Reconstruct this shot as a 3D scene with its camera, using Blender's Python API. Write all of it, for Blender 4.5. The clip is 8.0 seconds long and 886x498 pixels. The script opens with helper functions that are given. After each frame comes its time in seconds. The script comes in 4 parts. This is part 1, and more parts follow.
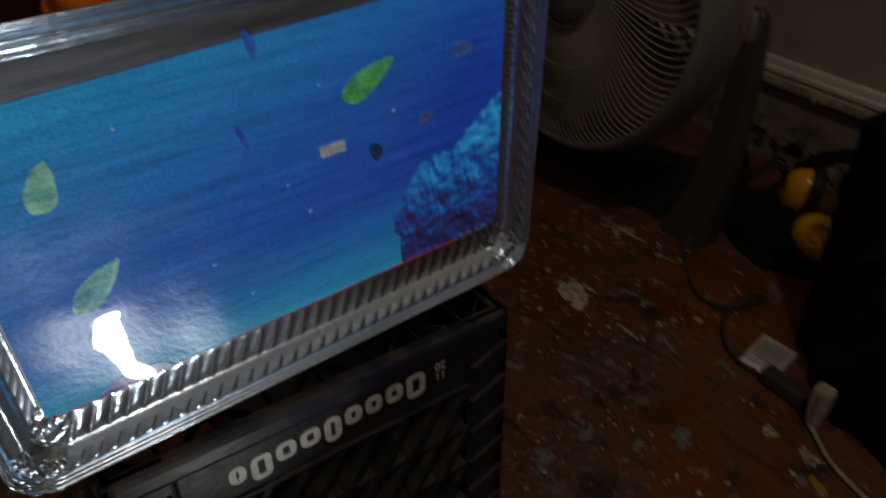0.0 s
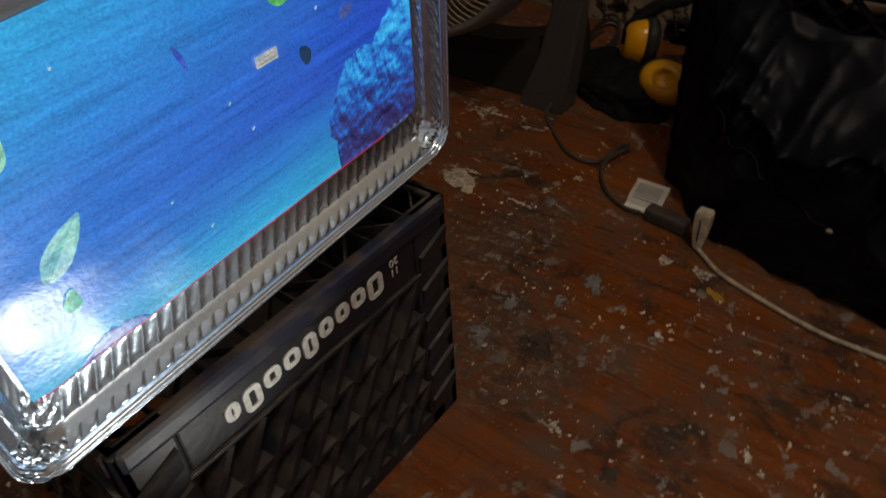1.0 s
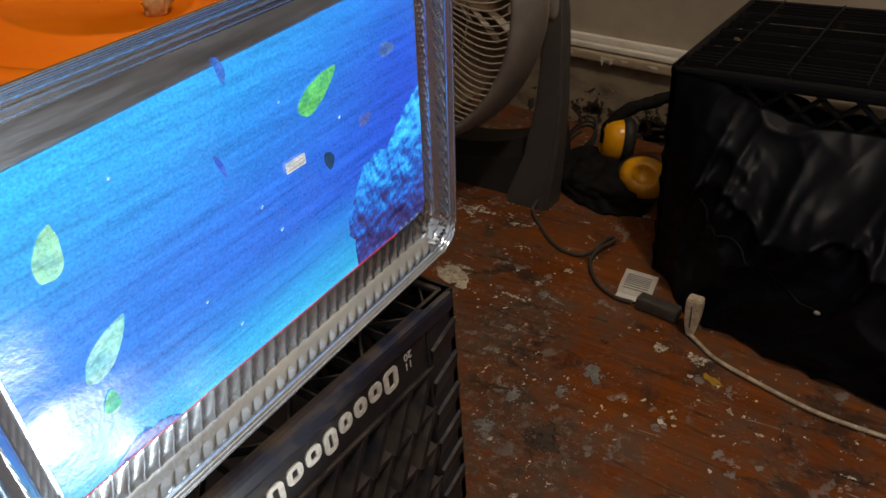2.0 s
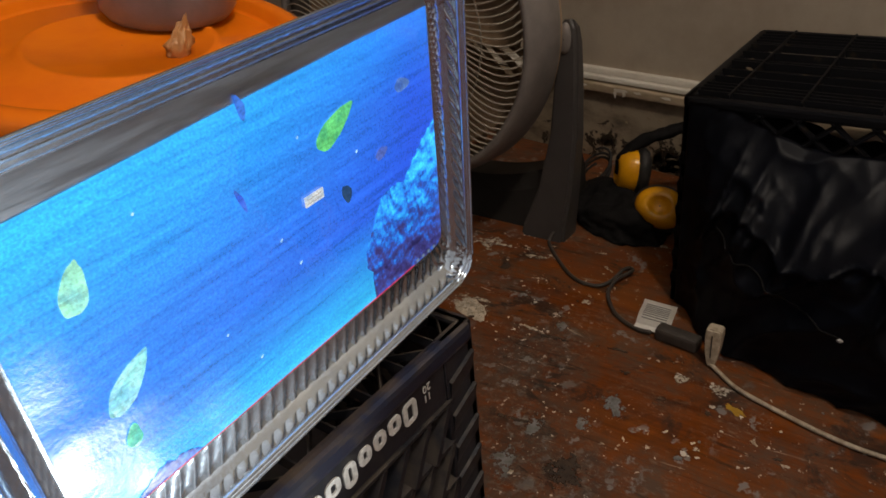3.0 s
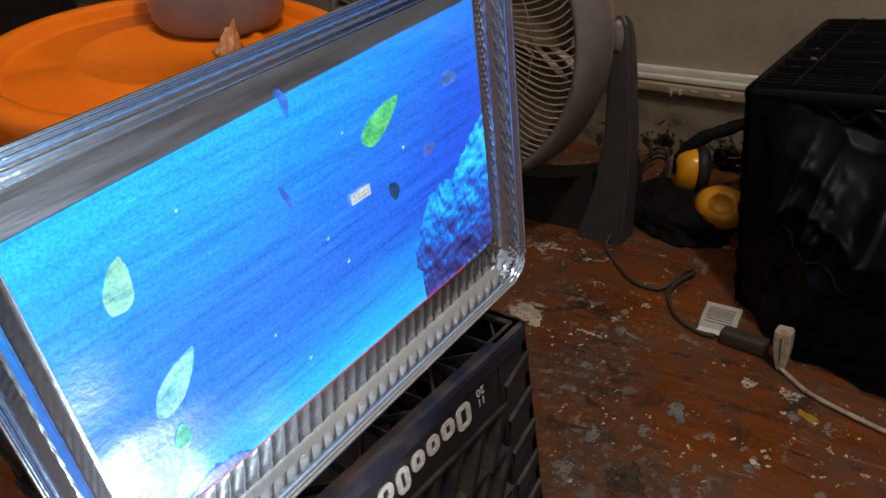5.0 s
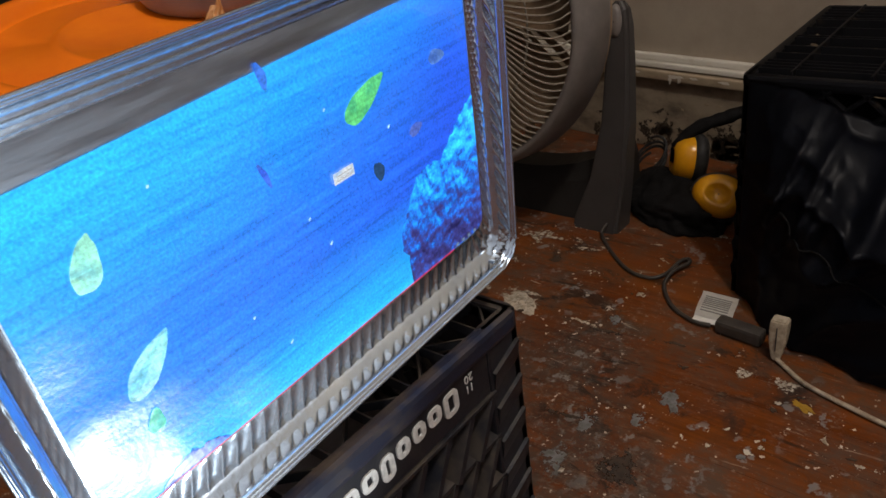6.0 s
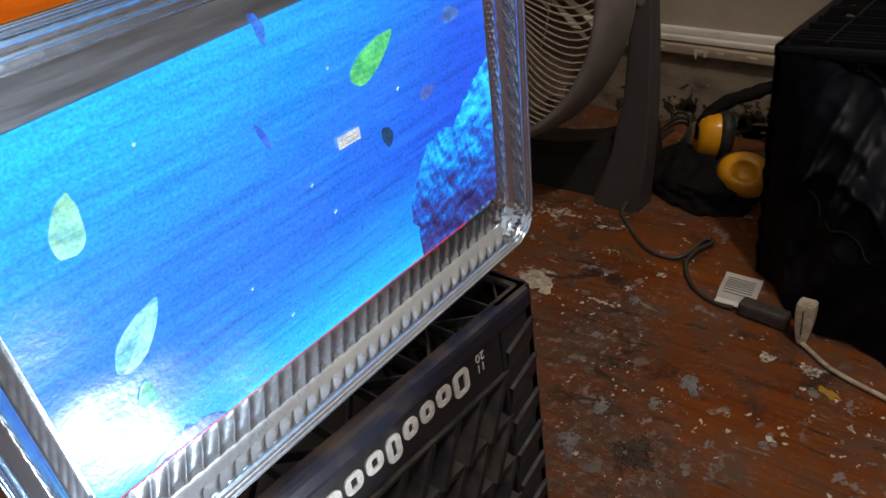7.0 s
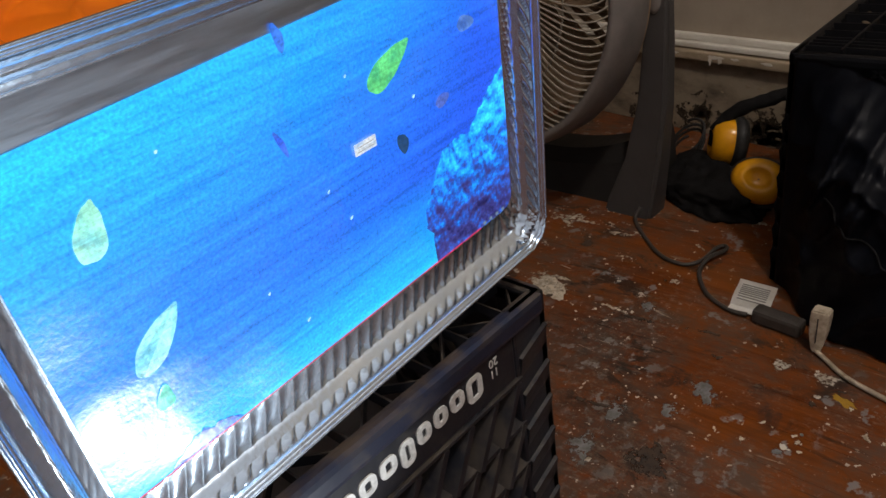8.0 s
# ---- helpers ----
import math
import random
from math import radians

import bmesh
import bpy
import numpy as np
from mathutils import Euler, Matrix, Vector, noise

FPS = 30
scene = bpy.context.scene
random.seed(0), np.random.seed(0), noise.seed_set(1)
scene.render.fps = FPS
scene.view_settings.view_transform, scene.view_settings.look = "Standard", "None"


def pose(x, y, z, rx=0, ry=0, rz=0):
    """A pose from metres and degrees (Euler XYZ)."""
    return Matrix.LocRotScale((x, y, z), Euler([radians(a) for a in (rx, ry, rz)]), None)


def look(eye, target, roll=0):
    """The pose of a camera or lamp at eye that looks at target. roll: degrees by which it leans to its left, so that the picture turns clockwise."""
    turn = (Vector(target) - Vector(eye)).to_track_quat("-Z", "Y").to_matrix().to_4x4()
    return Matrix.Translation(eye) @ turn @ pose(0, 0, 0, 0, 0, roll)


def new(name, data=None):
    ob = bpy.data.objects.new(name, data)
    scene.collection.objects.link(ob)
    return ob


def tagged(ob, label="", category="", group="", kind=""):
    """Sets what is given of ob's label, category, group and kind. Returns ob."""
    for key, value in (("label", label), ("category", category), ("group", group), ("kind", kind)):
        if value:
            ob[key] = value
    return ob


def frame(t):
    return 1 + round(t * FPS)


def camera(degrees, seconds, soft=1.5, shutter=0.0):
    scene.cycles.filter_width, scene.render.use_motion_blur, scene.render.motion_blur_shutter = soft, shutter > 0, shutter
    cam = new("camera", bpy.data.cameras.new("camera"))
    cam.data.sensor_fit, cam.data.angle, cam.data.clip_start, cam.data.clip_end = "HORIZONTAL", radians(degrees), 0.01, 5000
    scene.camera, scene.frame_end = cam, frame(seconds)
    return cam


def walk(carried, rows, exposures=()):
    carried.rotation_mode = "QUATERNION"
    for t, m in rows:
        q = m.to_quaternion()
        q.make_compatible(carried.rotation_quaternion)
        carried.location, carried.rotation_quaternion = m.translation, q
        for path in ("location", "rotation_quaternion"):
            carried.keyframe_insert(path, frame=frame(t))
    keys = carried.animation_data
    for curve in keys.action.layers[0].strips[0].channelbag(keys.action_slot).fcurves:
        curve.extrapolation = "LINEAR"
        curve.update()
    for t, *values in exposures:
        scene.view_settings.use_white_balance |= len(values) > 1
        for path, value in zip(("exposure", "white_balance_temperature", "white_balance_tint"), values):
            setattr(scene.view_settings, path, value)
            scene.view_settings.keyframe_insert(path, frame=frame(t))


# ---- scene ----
cam = camera(61.9, 8.0, 1.5, 0.5)
PATH = [
    (0, (0.042, 0.065, 0.663), (1.006, 1.457, -0.402), -0.6),
    (0.5, (0.0, 0.084, 0.659), (1.151, 1.206, -0.53), -0.8),
    (0.8, (-0.026, 0.091, 0.661), (1.192, 1.131, -0.538), -1.4),
    (1, (-0.031, 0.112, 0.656), (1.15, 1.108, -0.614), -4.2),
    (1.2, (-0.048, 0.115, 0.664), (1.143, 1.090, -0.612), -5.4),
    (1.5, (-0.062, 0.126, 0.671), (1.13, 1.118, -0.591), -6.0),
    (2, (-0.065, 0.124, 0.667), (1.289, 1.149, -0.391), -4.3),
    (2.2, (-0.055, 0.138, 0.662), (1.309, 1.137, -0.406), -5.2),
    (3.3, (-0.072, 0.118, 0.668), (1.295, 1.225, -0.284), -5.6),
    (3.5, (-0.068, 0.12, 0.663), (1.3, 1.226, -0.288), -5.3),
    (4, (-0.061, 0.133, 0.658), (1.266, 1.298, -0.28), -7.7),
    (4.5, (-0.061, 0.128, 0.653), (1.237, 1.333, -0.277), -9.0),
    (6, (-0.049, 0.125, 0.638), (1.234, 1.328, -0.314), -8.7),
    (6.5, (-0.033, 0.13, 0.623), (1.226, 1.339, -0.354), -8.3),
    (7, (-0.031, 0.137, 0.619), (1.197, 1.364, -0.373), -8.8),
    (7.5, (-0.032, 0.138, 0.621), (1.188, 1.378, -0.366), -8.9),
    (8, (-0.034, 0.136, 0.622), (1.179, 1.391, -0.355), -9.0),
]
EXPOSURES = [(0.0, -2.1, 7500, 10), (0.5, -1.6, 7700, 10), (1.0, -0.7, 7800, 10), (1.5, -0.3, 7900, 10), (2.0, -0.05, 7700, 10), (3.5, 0.0, 7150, 10), (4.5, 0.05, 6900, 10), (6.0, 0.1, 6800, 10), (8.0, 0.15, 6700, 10)]
walk(cam, [(t, look(eye, target, roll)) for t, eye, target, roll in PATH], EXPOSURES)

# ---- light ----
world = bpy.data.worlds.new("world")
scene.world = world
world.use_nodes = True
world.node_tree.nodes["Background"].inputs[0].default_value = (1.0, 0.75, 0.5, 1)
world.node_tree.nodes["Background"].inputs[1].default_value = 0.004


def lamp(name, kind, place, target, power, colour, **more):
    data = bpy.data.lights.new(name, kind)
    data.energy, data.color = power, colour
    for key, value in more.items():
        setattr(data, key, value)
    ob = new(name, data)
    ob.matrix_world = look(place, target)
    return ob


# the room's warm ceiling bulb, behind and above the camera
lamp("ceiling_bulb", "POINT", (0.10, -0.30, 2.2), (0.5, 0.5, 0), 44, (1.0, 0.90, 0.82), shadow_soft_size=0.06)
# the small projector that stands low in front of the tray
lamp("projector_beam", "SPOT", (0.133, 0.191, 0.095), (0.13, 0.465, 0.405), 4.2, (0.84, 0.93, 1.0), spot_size=radians(52), spot_blend=0.5, shadow_soft_size=0.022)


# ---- materials ----
def shader(name, colour, rough=0.6, metal=0.0, colour2=None, scale=30, stretch=(1, 1, 1), bump=0.0, bump_scale=200, low=0.35, high=0.65, rough2=None, coords="Object", spec=0.5):
    m = bpy.data.materials.new(name)
    m.use_nodes = True
    n, l = m.node_tree.nodes, m.node_tree.links
    b = n["Principled BSDF"]
    b.inputs["Base Color"].default_value = (*colour, 1)
    b.inputs["Roughness"].default_value = rough
    b.inputs["Metallic"].default_value = metal
    b.inputs["Specular IOR Level"].default_value = spec
    co = n.new("ShaderNodeTexCoord")
    mp = n.new("ShaderNodeMapping")
    mp.inputs["Scale"].default_value = stretch
    l.new(co.outputs[coords], mp.inputs[0])
    no = n.new("ShaderNodeTexNoise")
    no.inputs["Scale"].default_value, no.inputs["Detail"].default_value, no.inputs["Roughness"].default_value = scale, 6, 0.65
    l.new(mp.outputs[0], no.inputs["Vector"])
    r = n.new("ShaderNodeMapRange")
    r.inputs[1].default_value, r.inputs[2].default_value = low, high
    l.new(no.outputs[0], r.inputs[0])
    if colour2:
        mix = n.new("ShaderNodeMix")
        mix.data_type = "RGBA"
        mix.inputs[6].default_value, mix.inputs[7].default_value = (*colour, 1), (*colour2, 1)
        l.new(r.outputs[0], mix.inputs[0])
        l.new(mix.outputs[2], b.inputs["Base Color"])
    if rough2 is not None:
        rr = n.new("ShaderNodeMapRange")
        rr.inputs[3].default_value, rr.inputs[4].default_value = rough, rough2
        l.new(r.outputs[0], rr.inputs[0])
        l.new(rr.outputs[0], b.inputs["Roughness"])
    if bump:
        fine = n.new("ShaderNodeTexNoise")
        fine.inputs["Scale"].default_value, fine.inputs["Detail"].default_value = bump_scale, 4
        l.new(mp.outputs[0], fine.inputs["Vector"])
        bu = n.new("ShaderNodeBump")
        bu.inputs["Strength"].default_value, bu.inputs["Distance"].default_value = bump, 0.002
        l.new(fine.outputs[0], bu.inputs["Height"])
        l.new(bu.outputs[0], b.inputs["Normal"])
    return m


def ramp(nodes, stops):
    r = nodes.new("ShaderNodeValToRGB")
    e = r.color_ramp.elements
    e[0].position, e[0].color = stops[0][0], (*stops[0][1], 1)
    e[1].position, e[1].color = stops[-1][0], (*stops[-1][1], 1)
    for p, c in stops[1:-1]:
        x = e.new(p)
        x.color = (*c, 1)
    return r


def floor_material():
    """Red-brown worn boards, grain along y, with grey scuffs and pale paint drips."""
    m = bpy.data.materials.new("worn floor boards")
    m.use_nodes = True
    n, l = m.node_tree.nodes, m.node_tree.links
    b = n["Principled BSDF"]
    geo = n.new("ShaderNodeNewGeometry")

    def tex(scale, stretch=(1, 1, 1), detail=6, rough=0.6, distort=0.0):
        mp = n.new("ShaderNodeMapping")
        mp.inputs["Scale"].default_value = stretch
        l.new(geo.outputs["Position"], mp.inputs[0])
        t = n.new("ShaderNodeTexNoise")
        t.inputs["Scale"].default_value, t.inputs["Detail"].default_value = scale, detail
        t.inputs["Roughness"].default_value, t.inputs["Distortion"].default_value = rough, distort
        l.new(mp.outputs[0], t.inputs["Vector"])
        return t.outputs[0]

    def over(base, top, fac):
        mix = n.new("ShaderNodeMix")
        mix.data_type = "RGBA"
        if isinstance(base, tuple):
            mix.inputs[6].default_value = (*base, 1)
        else:
            l.new(base, mix.inputs[6])
        mix.inputs[7].default_value = (*top, 1)
        l.new(fac, mix.inputs[0])
        return mix.outputs[2]

    def band(v, a, c, top=1.0):
        r = n.new("ShaderNodeMapRange")
        r.inputs[1].default_value, r.inputs[2].default_value, r.inputs[4].default_value = a, c, top
        l.new(v, r.inputs[0])
        return r.outputs[0]

    def times(a, c):
        k = n.new("ShaderNodeMath")
        k.operation = "MULTIPLY"
        l.new(a, k.inputs[0]), l.new(c, k.inputs[1])
        return k.outputs[0]

    grain = tex(60, (1, 0.06, 1), 8, 0.7)
    info = n.new("ShaderNodeObjectInfo")
    col = over((0.215, 0.053, 0.004), (0.098, 0.021, 0.002), band(grain, 0.32, 0.68))
    col = over(col, (0.235, 0.075, 0.009), band(info.outputs["Random"], 0.5, 1.0, 0.35))
    big = tex(4.5, detail=3)
    scuff = times(band(tex(24, (1.3, 0.8, 1), 9, 0.78), 0.42, 0.60), band(big, 0.37, 0.55))
    col = over(col, (0.082, 0.064, 0.048), band(scuff, 0, 1, 0.78))
    # trodden grime in front of the crate's corner, with fine paint crumbs in it
    def spot(cx, cy, r):
        d = n.new("ShaderNodeVectorMath")
        d.operation = "DISTANCE"
        d.inputs[1].default_value = (cx, cy, 0)
        l.new(geo.outputs["Position"], d.inputs[0])
        k = n.new("ShaderNodeMath")
        k.operation = "MULTIPLY_ADD"
        k.inputs[1].default_value = -r * 1.6
        l.new(tex(13, detail=6, rough=0.7), k.inputs[0])
        l.new(d.outputs["Value"], k.inputs[2])
        return band(k.outputs[0], r * 0.35, -r * 0.15)

    for cx, cy, r in ((0.53, 0.58, 0.15), (0.47, 0.43, 0.09), (0.68, 0.56, 0.08)):
        dirt = spot(cx, cy, r)
        col = over(col, (0.058, 0.046, 0.037), band(times(dirt, band(tex(46, detail=8, rough=0.75), 0.38, 0.60)), 0, 1, 0.7))
        col = over(col, (0.17, 0.155, 0.135), band(times(dirt, band(tex(70, detail=6, rough=0.7), 0.54, 0.64)), 0, 1, 0.6))
        col = over(col, (0.5, 0.45, 0.37), band(times(dirt, band(tex(150, detail=4), 0.66, 0.69)), 0, 1, 0.6))
    dark = times(band(tex(15, (1, 0.7, 1), 8, 0.72, 0.6), 0.53, 0.60), band(tex(5, detail=2), 0.42, 0.52))
    col = over(col, (0.025, 0.018, 0.014), band(dark, 0, 1, 0.8))
    grey = times(band(tex(34, detail=5, rough=0.6), 0.58, 0.62), band(tex(6, detail=2), 0.46, 0.55))
    col = over(col, (0.22, 0.22, 0.21), band(grey, 0, 1, 0.7))
    fleck = times(band(tex(85, detail=4, rough=0.55), 0.645, 0.67), band(tex(8, (1, 1, 1), 3), 0.46, 0.54))
    col = over(col, (0.6, 0.55, 0.45), band(fleck, 0, 1, 0.9))
    haze = times(band(tex(120, (1, 0.5, 1), 6, 0.75), 0.52, 0.66), band(tex(10, (0.7, 1, 1), 4), 0.45, 0.6))
    col = over(col, (0.25, 0.21, 0.16), band(haze, 0, 1, 0.4))
    scratch = times(band(tex(60, (0.9, 0.12, 1), 5, 0.6, 1.2), 0.66, 0.69), band(tex(9, detail=2), 0.48, 0.58))
    col = over(col, (0.42, 0.36, 0.28), band(scratch, 0, 1, 0.7))
    gouge = times(band(tex(34, (1.1, 0.16, 1), 6, 0.66, 0.8), 0.58, 0.63), band(tex(7, detail=3), 0.42, 0.55))
    col = over(col, (0.030, 0.016, 0.009), band(gouge, 0, 1, 0.75))
    speck = band(tex(240, detail=3, rough=0.6), 0.67, 0.70)
    col = over(col, (0.36, 0.31, 0.25), band(times(speck, band(tex(11, detail=3), 0.44, 0.58)), 0, 1, 0.7))
    l.new(col, b.inputs["Base Color"])
    b.inputs["Specular IOR Level"].default_value = 0.32
    rr = n.new("ShaderNodeMapRange")
    rr.inputs[3].default_value, rr.inputs[4].default_value = 0.28, 0.6
    l.new(tex(18, detail=5), rr.inputs[0])
    l.new(rr.outputs[0], b.inputs["Roughness"])
    bu = n.new("ShaderNodeBump")
    bu.inputs["Strength"].default_value, bu.inputs["Distance"].default_value = 0.35, 0.001
    l.new(grain, bu.inputs["Height"])
    l.new(bu.outputs[0], b.inputs["Normal"])
    return m


GLOW = 1.85


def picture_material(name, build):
    """The projection on brushed foil, put in as the sheet's own glow; it still mirrors what stands before it."""
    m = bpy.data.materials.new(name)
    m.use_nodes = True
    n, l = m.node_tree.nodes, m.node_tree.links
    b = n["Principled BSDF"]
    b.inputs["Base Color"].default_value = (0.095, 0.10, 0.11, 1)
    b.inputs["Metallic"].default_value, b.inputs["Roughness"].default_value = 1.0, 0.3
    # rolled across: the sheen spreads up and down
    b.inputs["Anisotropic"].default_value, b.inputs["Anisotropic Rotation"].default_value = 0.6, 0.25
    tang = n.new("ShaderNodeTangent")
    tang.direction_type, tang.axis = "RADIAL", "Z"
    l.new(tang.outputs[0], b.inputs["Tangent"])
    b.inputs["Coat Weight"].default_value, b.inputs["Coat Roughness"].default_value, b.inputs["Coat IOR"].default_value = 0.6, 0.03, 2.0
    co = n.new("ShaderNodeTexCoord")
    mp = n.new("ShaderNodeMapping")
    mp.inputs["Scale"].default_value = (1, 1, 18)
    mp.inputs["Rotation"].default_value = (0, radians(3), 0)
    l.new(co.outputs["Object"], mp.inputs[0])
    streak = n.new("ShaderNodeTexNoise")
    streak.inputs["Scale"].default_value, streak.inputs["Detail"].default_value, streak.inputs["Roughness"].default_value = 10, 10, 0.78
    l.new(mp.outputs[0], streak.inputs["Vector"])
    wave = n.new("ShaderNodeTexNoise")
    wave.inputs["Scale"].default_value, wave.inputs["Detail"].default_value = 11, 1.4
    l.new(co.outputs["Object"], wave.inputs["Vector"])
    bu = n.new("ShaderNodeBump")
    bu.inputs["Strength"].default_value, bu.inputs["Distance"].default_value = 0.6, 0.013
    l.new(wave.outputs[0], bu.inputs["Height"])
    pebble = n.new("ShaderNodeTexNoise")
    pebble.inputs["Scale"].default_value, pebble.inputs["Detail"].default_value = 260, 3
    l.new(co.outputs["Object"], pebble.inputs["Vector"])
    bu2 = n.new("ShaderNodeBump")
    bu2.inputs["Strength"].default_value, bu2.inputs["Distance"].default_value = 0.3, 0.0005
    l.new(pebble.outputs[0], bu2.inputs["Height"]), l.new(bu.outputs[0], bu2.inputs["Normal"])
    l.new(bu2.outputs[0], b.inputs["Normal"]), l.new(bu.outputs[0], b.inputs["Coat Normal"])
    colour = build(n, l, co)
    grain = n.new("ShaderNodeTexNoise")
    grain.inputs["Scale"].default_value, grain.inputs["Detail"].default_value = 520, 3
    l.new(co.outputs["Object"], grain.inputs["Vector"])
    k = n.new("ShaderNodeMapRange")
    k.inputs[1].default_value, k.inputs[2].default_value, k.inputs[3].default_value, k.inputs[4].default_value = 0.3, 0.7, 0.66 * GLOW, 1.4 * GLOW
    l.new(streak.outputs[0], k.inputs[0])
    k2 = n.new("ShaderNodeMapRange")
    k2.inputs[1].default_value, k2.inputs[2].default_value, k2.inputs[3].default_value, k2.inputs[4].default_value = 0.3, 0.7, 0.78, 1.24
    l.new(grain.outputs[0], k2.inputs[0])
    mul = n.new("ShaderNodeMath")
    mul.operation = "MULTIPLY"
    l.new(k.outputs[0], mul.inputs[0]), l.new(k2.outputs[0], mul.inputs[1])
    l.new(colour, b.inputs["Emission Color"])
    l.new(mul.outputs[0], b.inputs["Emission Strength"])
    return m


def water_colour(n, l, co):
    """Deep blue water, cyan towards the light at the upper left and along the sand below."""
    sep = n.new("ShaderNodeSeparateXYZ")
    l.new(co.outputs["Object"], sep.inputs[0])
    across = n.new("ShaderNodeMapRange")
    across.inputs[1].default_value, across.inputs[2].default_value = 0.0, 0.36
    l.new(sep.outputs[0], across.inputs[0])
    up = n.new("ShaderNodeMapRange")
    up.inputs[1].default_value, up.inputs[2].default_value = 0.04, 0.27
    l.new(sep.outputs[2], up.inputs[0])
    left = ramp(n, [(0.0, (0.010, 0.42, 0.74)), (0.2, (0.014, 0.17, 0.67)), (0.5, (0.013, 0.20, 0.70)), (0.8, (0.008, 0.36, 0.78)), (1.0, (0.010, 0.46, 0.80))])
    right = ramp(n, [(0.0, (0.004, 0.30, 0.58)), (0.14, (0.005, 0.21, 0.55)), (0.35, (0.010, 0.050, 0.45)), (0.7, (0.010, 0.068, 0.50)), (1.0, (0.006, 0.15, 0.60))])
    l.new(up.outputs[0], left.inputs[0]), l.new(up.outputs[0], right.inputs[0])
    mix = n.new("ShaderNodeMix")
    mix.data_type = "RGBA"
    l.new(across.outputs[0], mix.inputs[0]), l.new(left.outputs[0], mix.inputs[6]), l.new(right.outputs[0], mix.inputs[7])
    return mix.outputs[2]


def rock_colour(n, l, co):
    """Lumps lit from above: the height here less the height a little further up, with dim violet hollows below."""
    mp = n.new("ShaderNodeMapping")
    mp.inputs["Location"].default_value = (0.0016, 0, 0.0042)
    l.new(co.outputs["Object"], mp.inputs[0])
    sides = []
    for socket in (co.outputs["Object"], mp.outputs[0]):
        t = n.new("ShaderNodeTexNoise")
        t.inputs["Scale"].default_value, t.inputs["Detail"].default_value, t.inputs["Roughness"].default_value = 62, 5, 0.62
        t.inputs["Distortion"].default_value = 0.12
        l.new(socket, t.inputs["Vector"])
        sides.append(t.outputs[0])
    lit = n.new("ShaderNodeMath")
    lit.operation = "SUBTRACT"
    l.new(sides[0], lit.inputs[0]), l.new(sides[1], lit.inputs[1])
    sep = n.new("ShaderNodeSeparateXYZ")
    l.new(co.outputs["Object"], sep.inputs[0])
    up = n.new("ShaderNodeMapRange")
    up.inputs[1].default_value, up.inputs[2].default_value, up.inputs[3].default_value, up.inputs[4].default_value = 0.055, 0.135, 0.27, 0.66
    l.new(sep.outputs[2], up.inputs[0])
    add = n.new("ShaderNodeMath")
    add.operation = "MULTIPLY_ADD"
    add.inputs[1].default_value = 1.35
    l.new(lit.outputs[0], add.inputs[0]), l.new(up.outputs[0], add.inputs[2])
    r = ramp(n, [(0.10, (0.010, 0.010, 0.060)), (0.30, (0.026, 0.028, 0.15)), (0.46, (0.010, 0.075, 0.42)), (0.60, (0.008, 0.22, 0.70)), (0.78, (0.02, 0.42, 0.92))])
    l.new(add.outputs[0], r.inputs[0])
    return r.outputs[0]


def mound_colour(n, l, co):
    t = n.new("ShaderNodeTexNoise")
    t.inputs["Scale"].default_value, t.inputs["Detail"].default_value = 120, 5
    l.new(co.outputs["Object"], t.inputs["Vector"])
    r = ramp(n, [(0.38, (0.018, 0.040, 0.26)), (0.52, (0.022, 0.09, 0.45)), (0.66, (0.025, 0.22, 0.62))])
    l.new(t.outputs[0], r.inputs[0])
    return r.outputs[0]


def flat_colour(c):
    def build(n, l, co):
        t = n.new("ShaderNodeTexNoise")
        t.inputs["Scale"].default_value, t.inputs["Detail"].default_value = 95, 3
        l.new(co.outputs["Object"], t.inputs["Vector"])
        r = ramp(n, [(0.36, (c[0] * 0.55, c[1] * 0.7, c[2] * 0.9)), (0.56, c)])
        l.new(t.outputs[0], r.inputs[0])
        return r.outputs[0]
    return build


FLOOR = floor_material()
FOIL = shader("bright aluminium foil", (0.72, 0.86, 1.0), 0.12, 1.0, (0.62, 0.76, 0.92), 40, bump=0.12, bump_scale=160, rough2=0.24)
def hazed(m, share, rough):
    """A dull, finely scratched lobe over the bright one."""
    n, l = m.node_tree.nodes, m.node_tree.links
    b = n["Principled BSDF"]
    dull = n.new("ShaderNodeBsdfPrincipled")
    dull.inputs["Metallic"].default_value, dull.inputs["Roughness"].default_value = 1.0, rough
    l.new(b.inputs["Base Color"].links[0].from_socket, dull.inputs["Base Color"])
    l.new(b.inputs["Normal"].links[0].from_socket, dull.inputs["Normal"])
    mix = n.new("ShaderNodeMixShader")
    mix.inputs[0].default_value = share
    l.new(b.outputs[0], mix.inputs[1]), l.new(dull.outputs[0], mix.inputs[2])
    l.new(mix.outputs[0], n["Material Output"].inputs["Surface"])
    return m


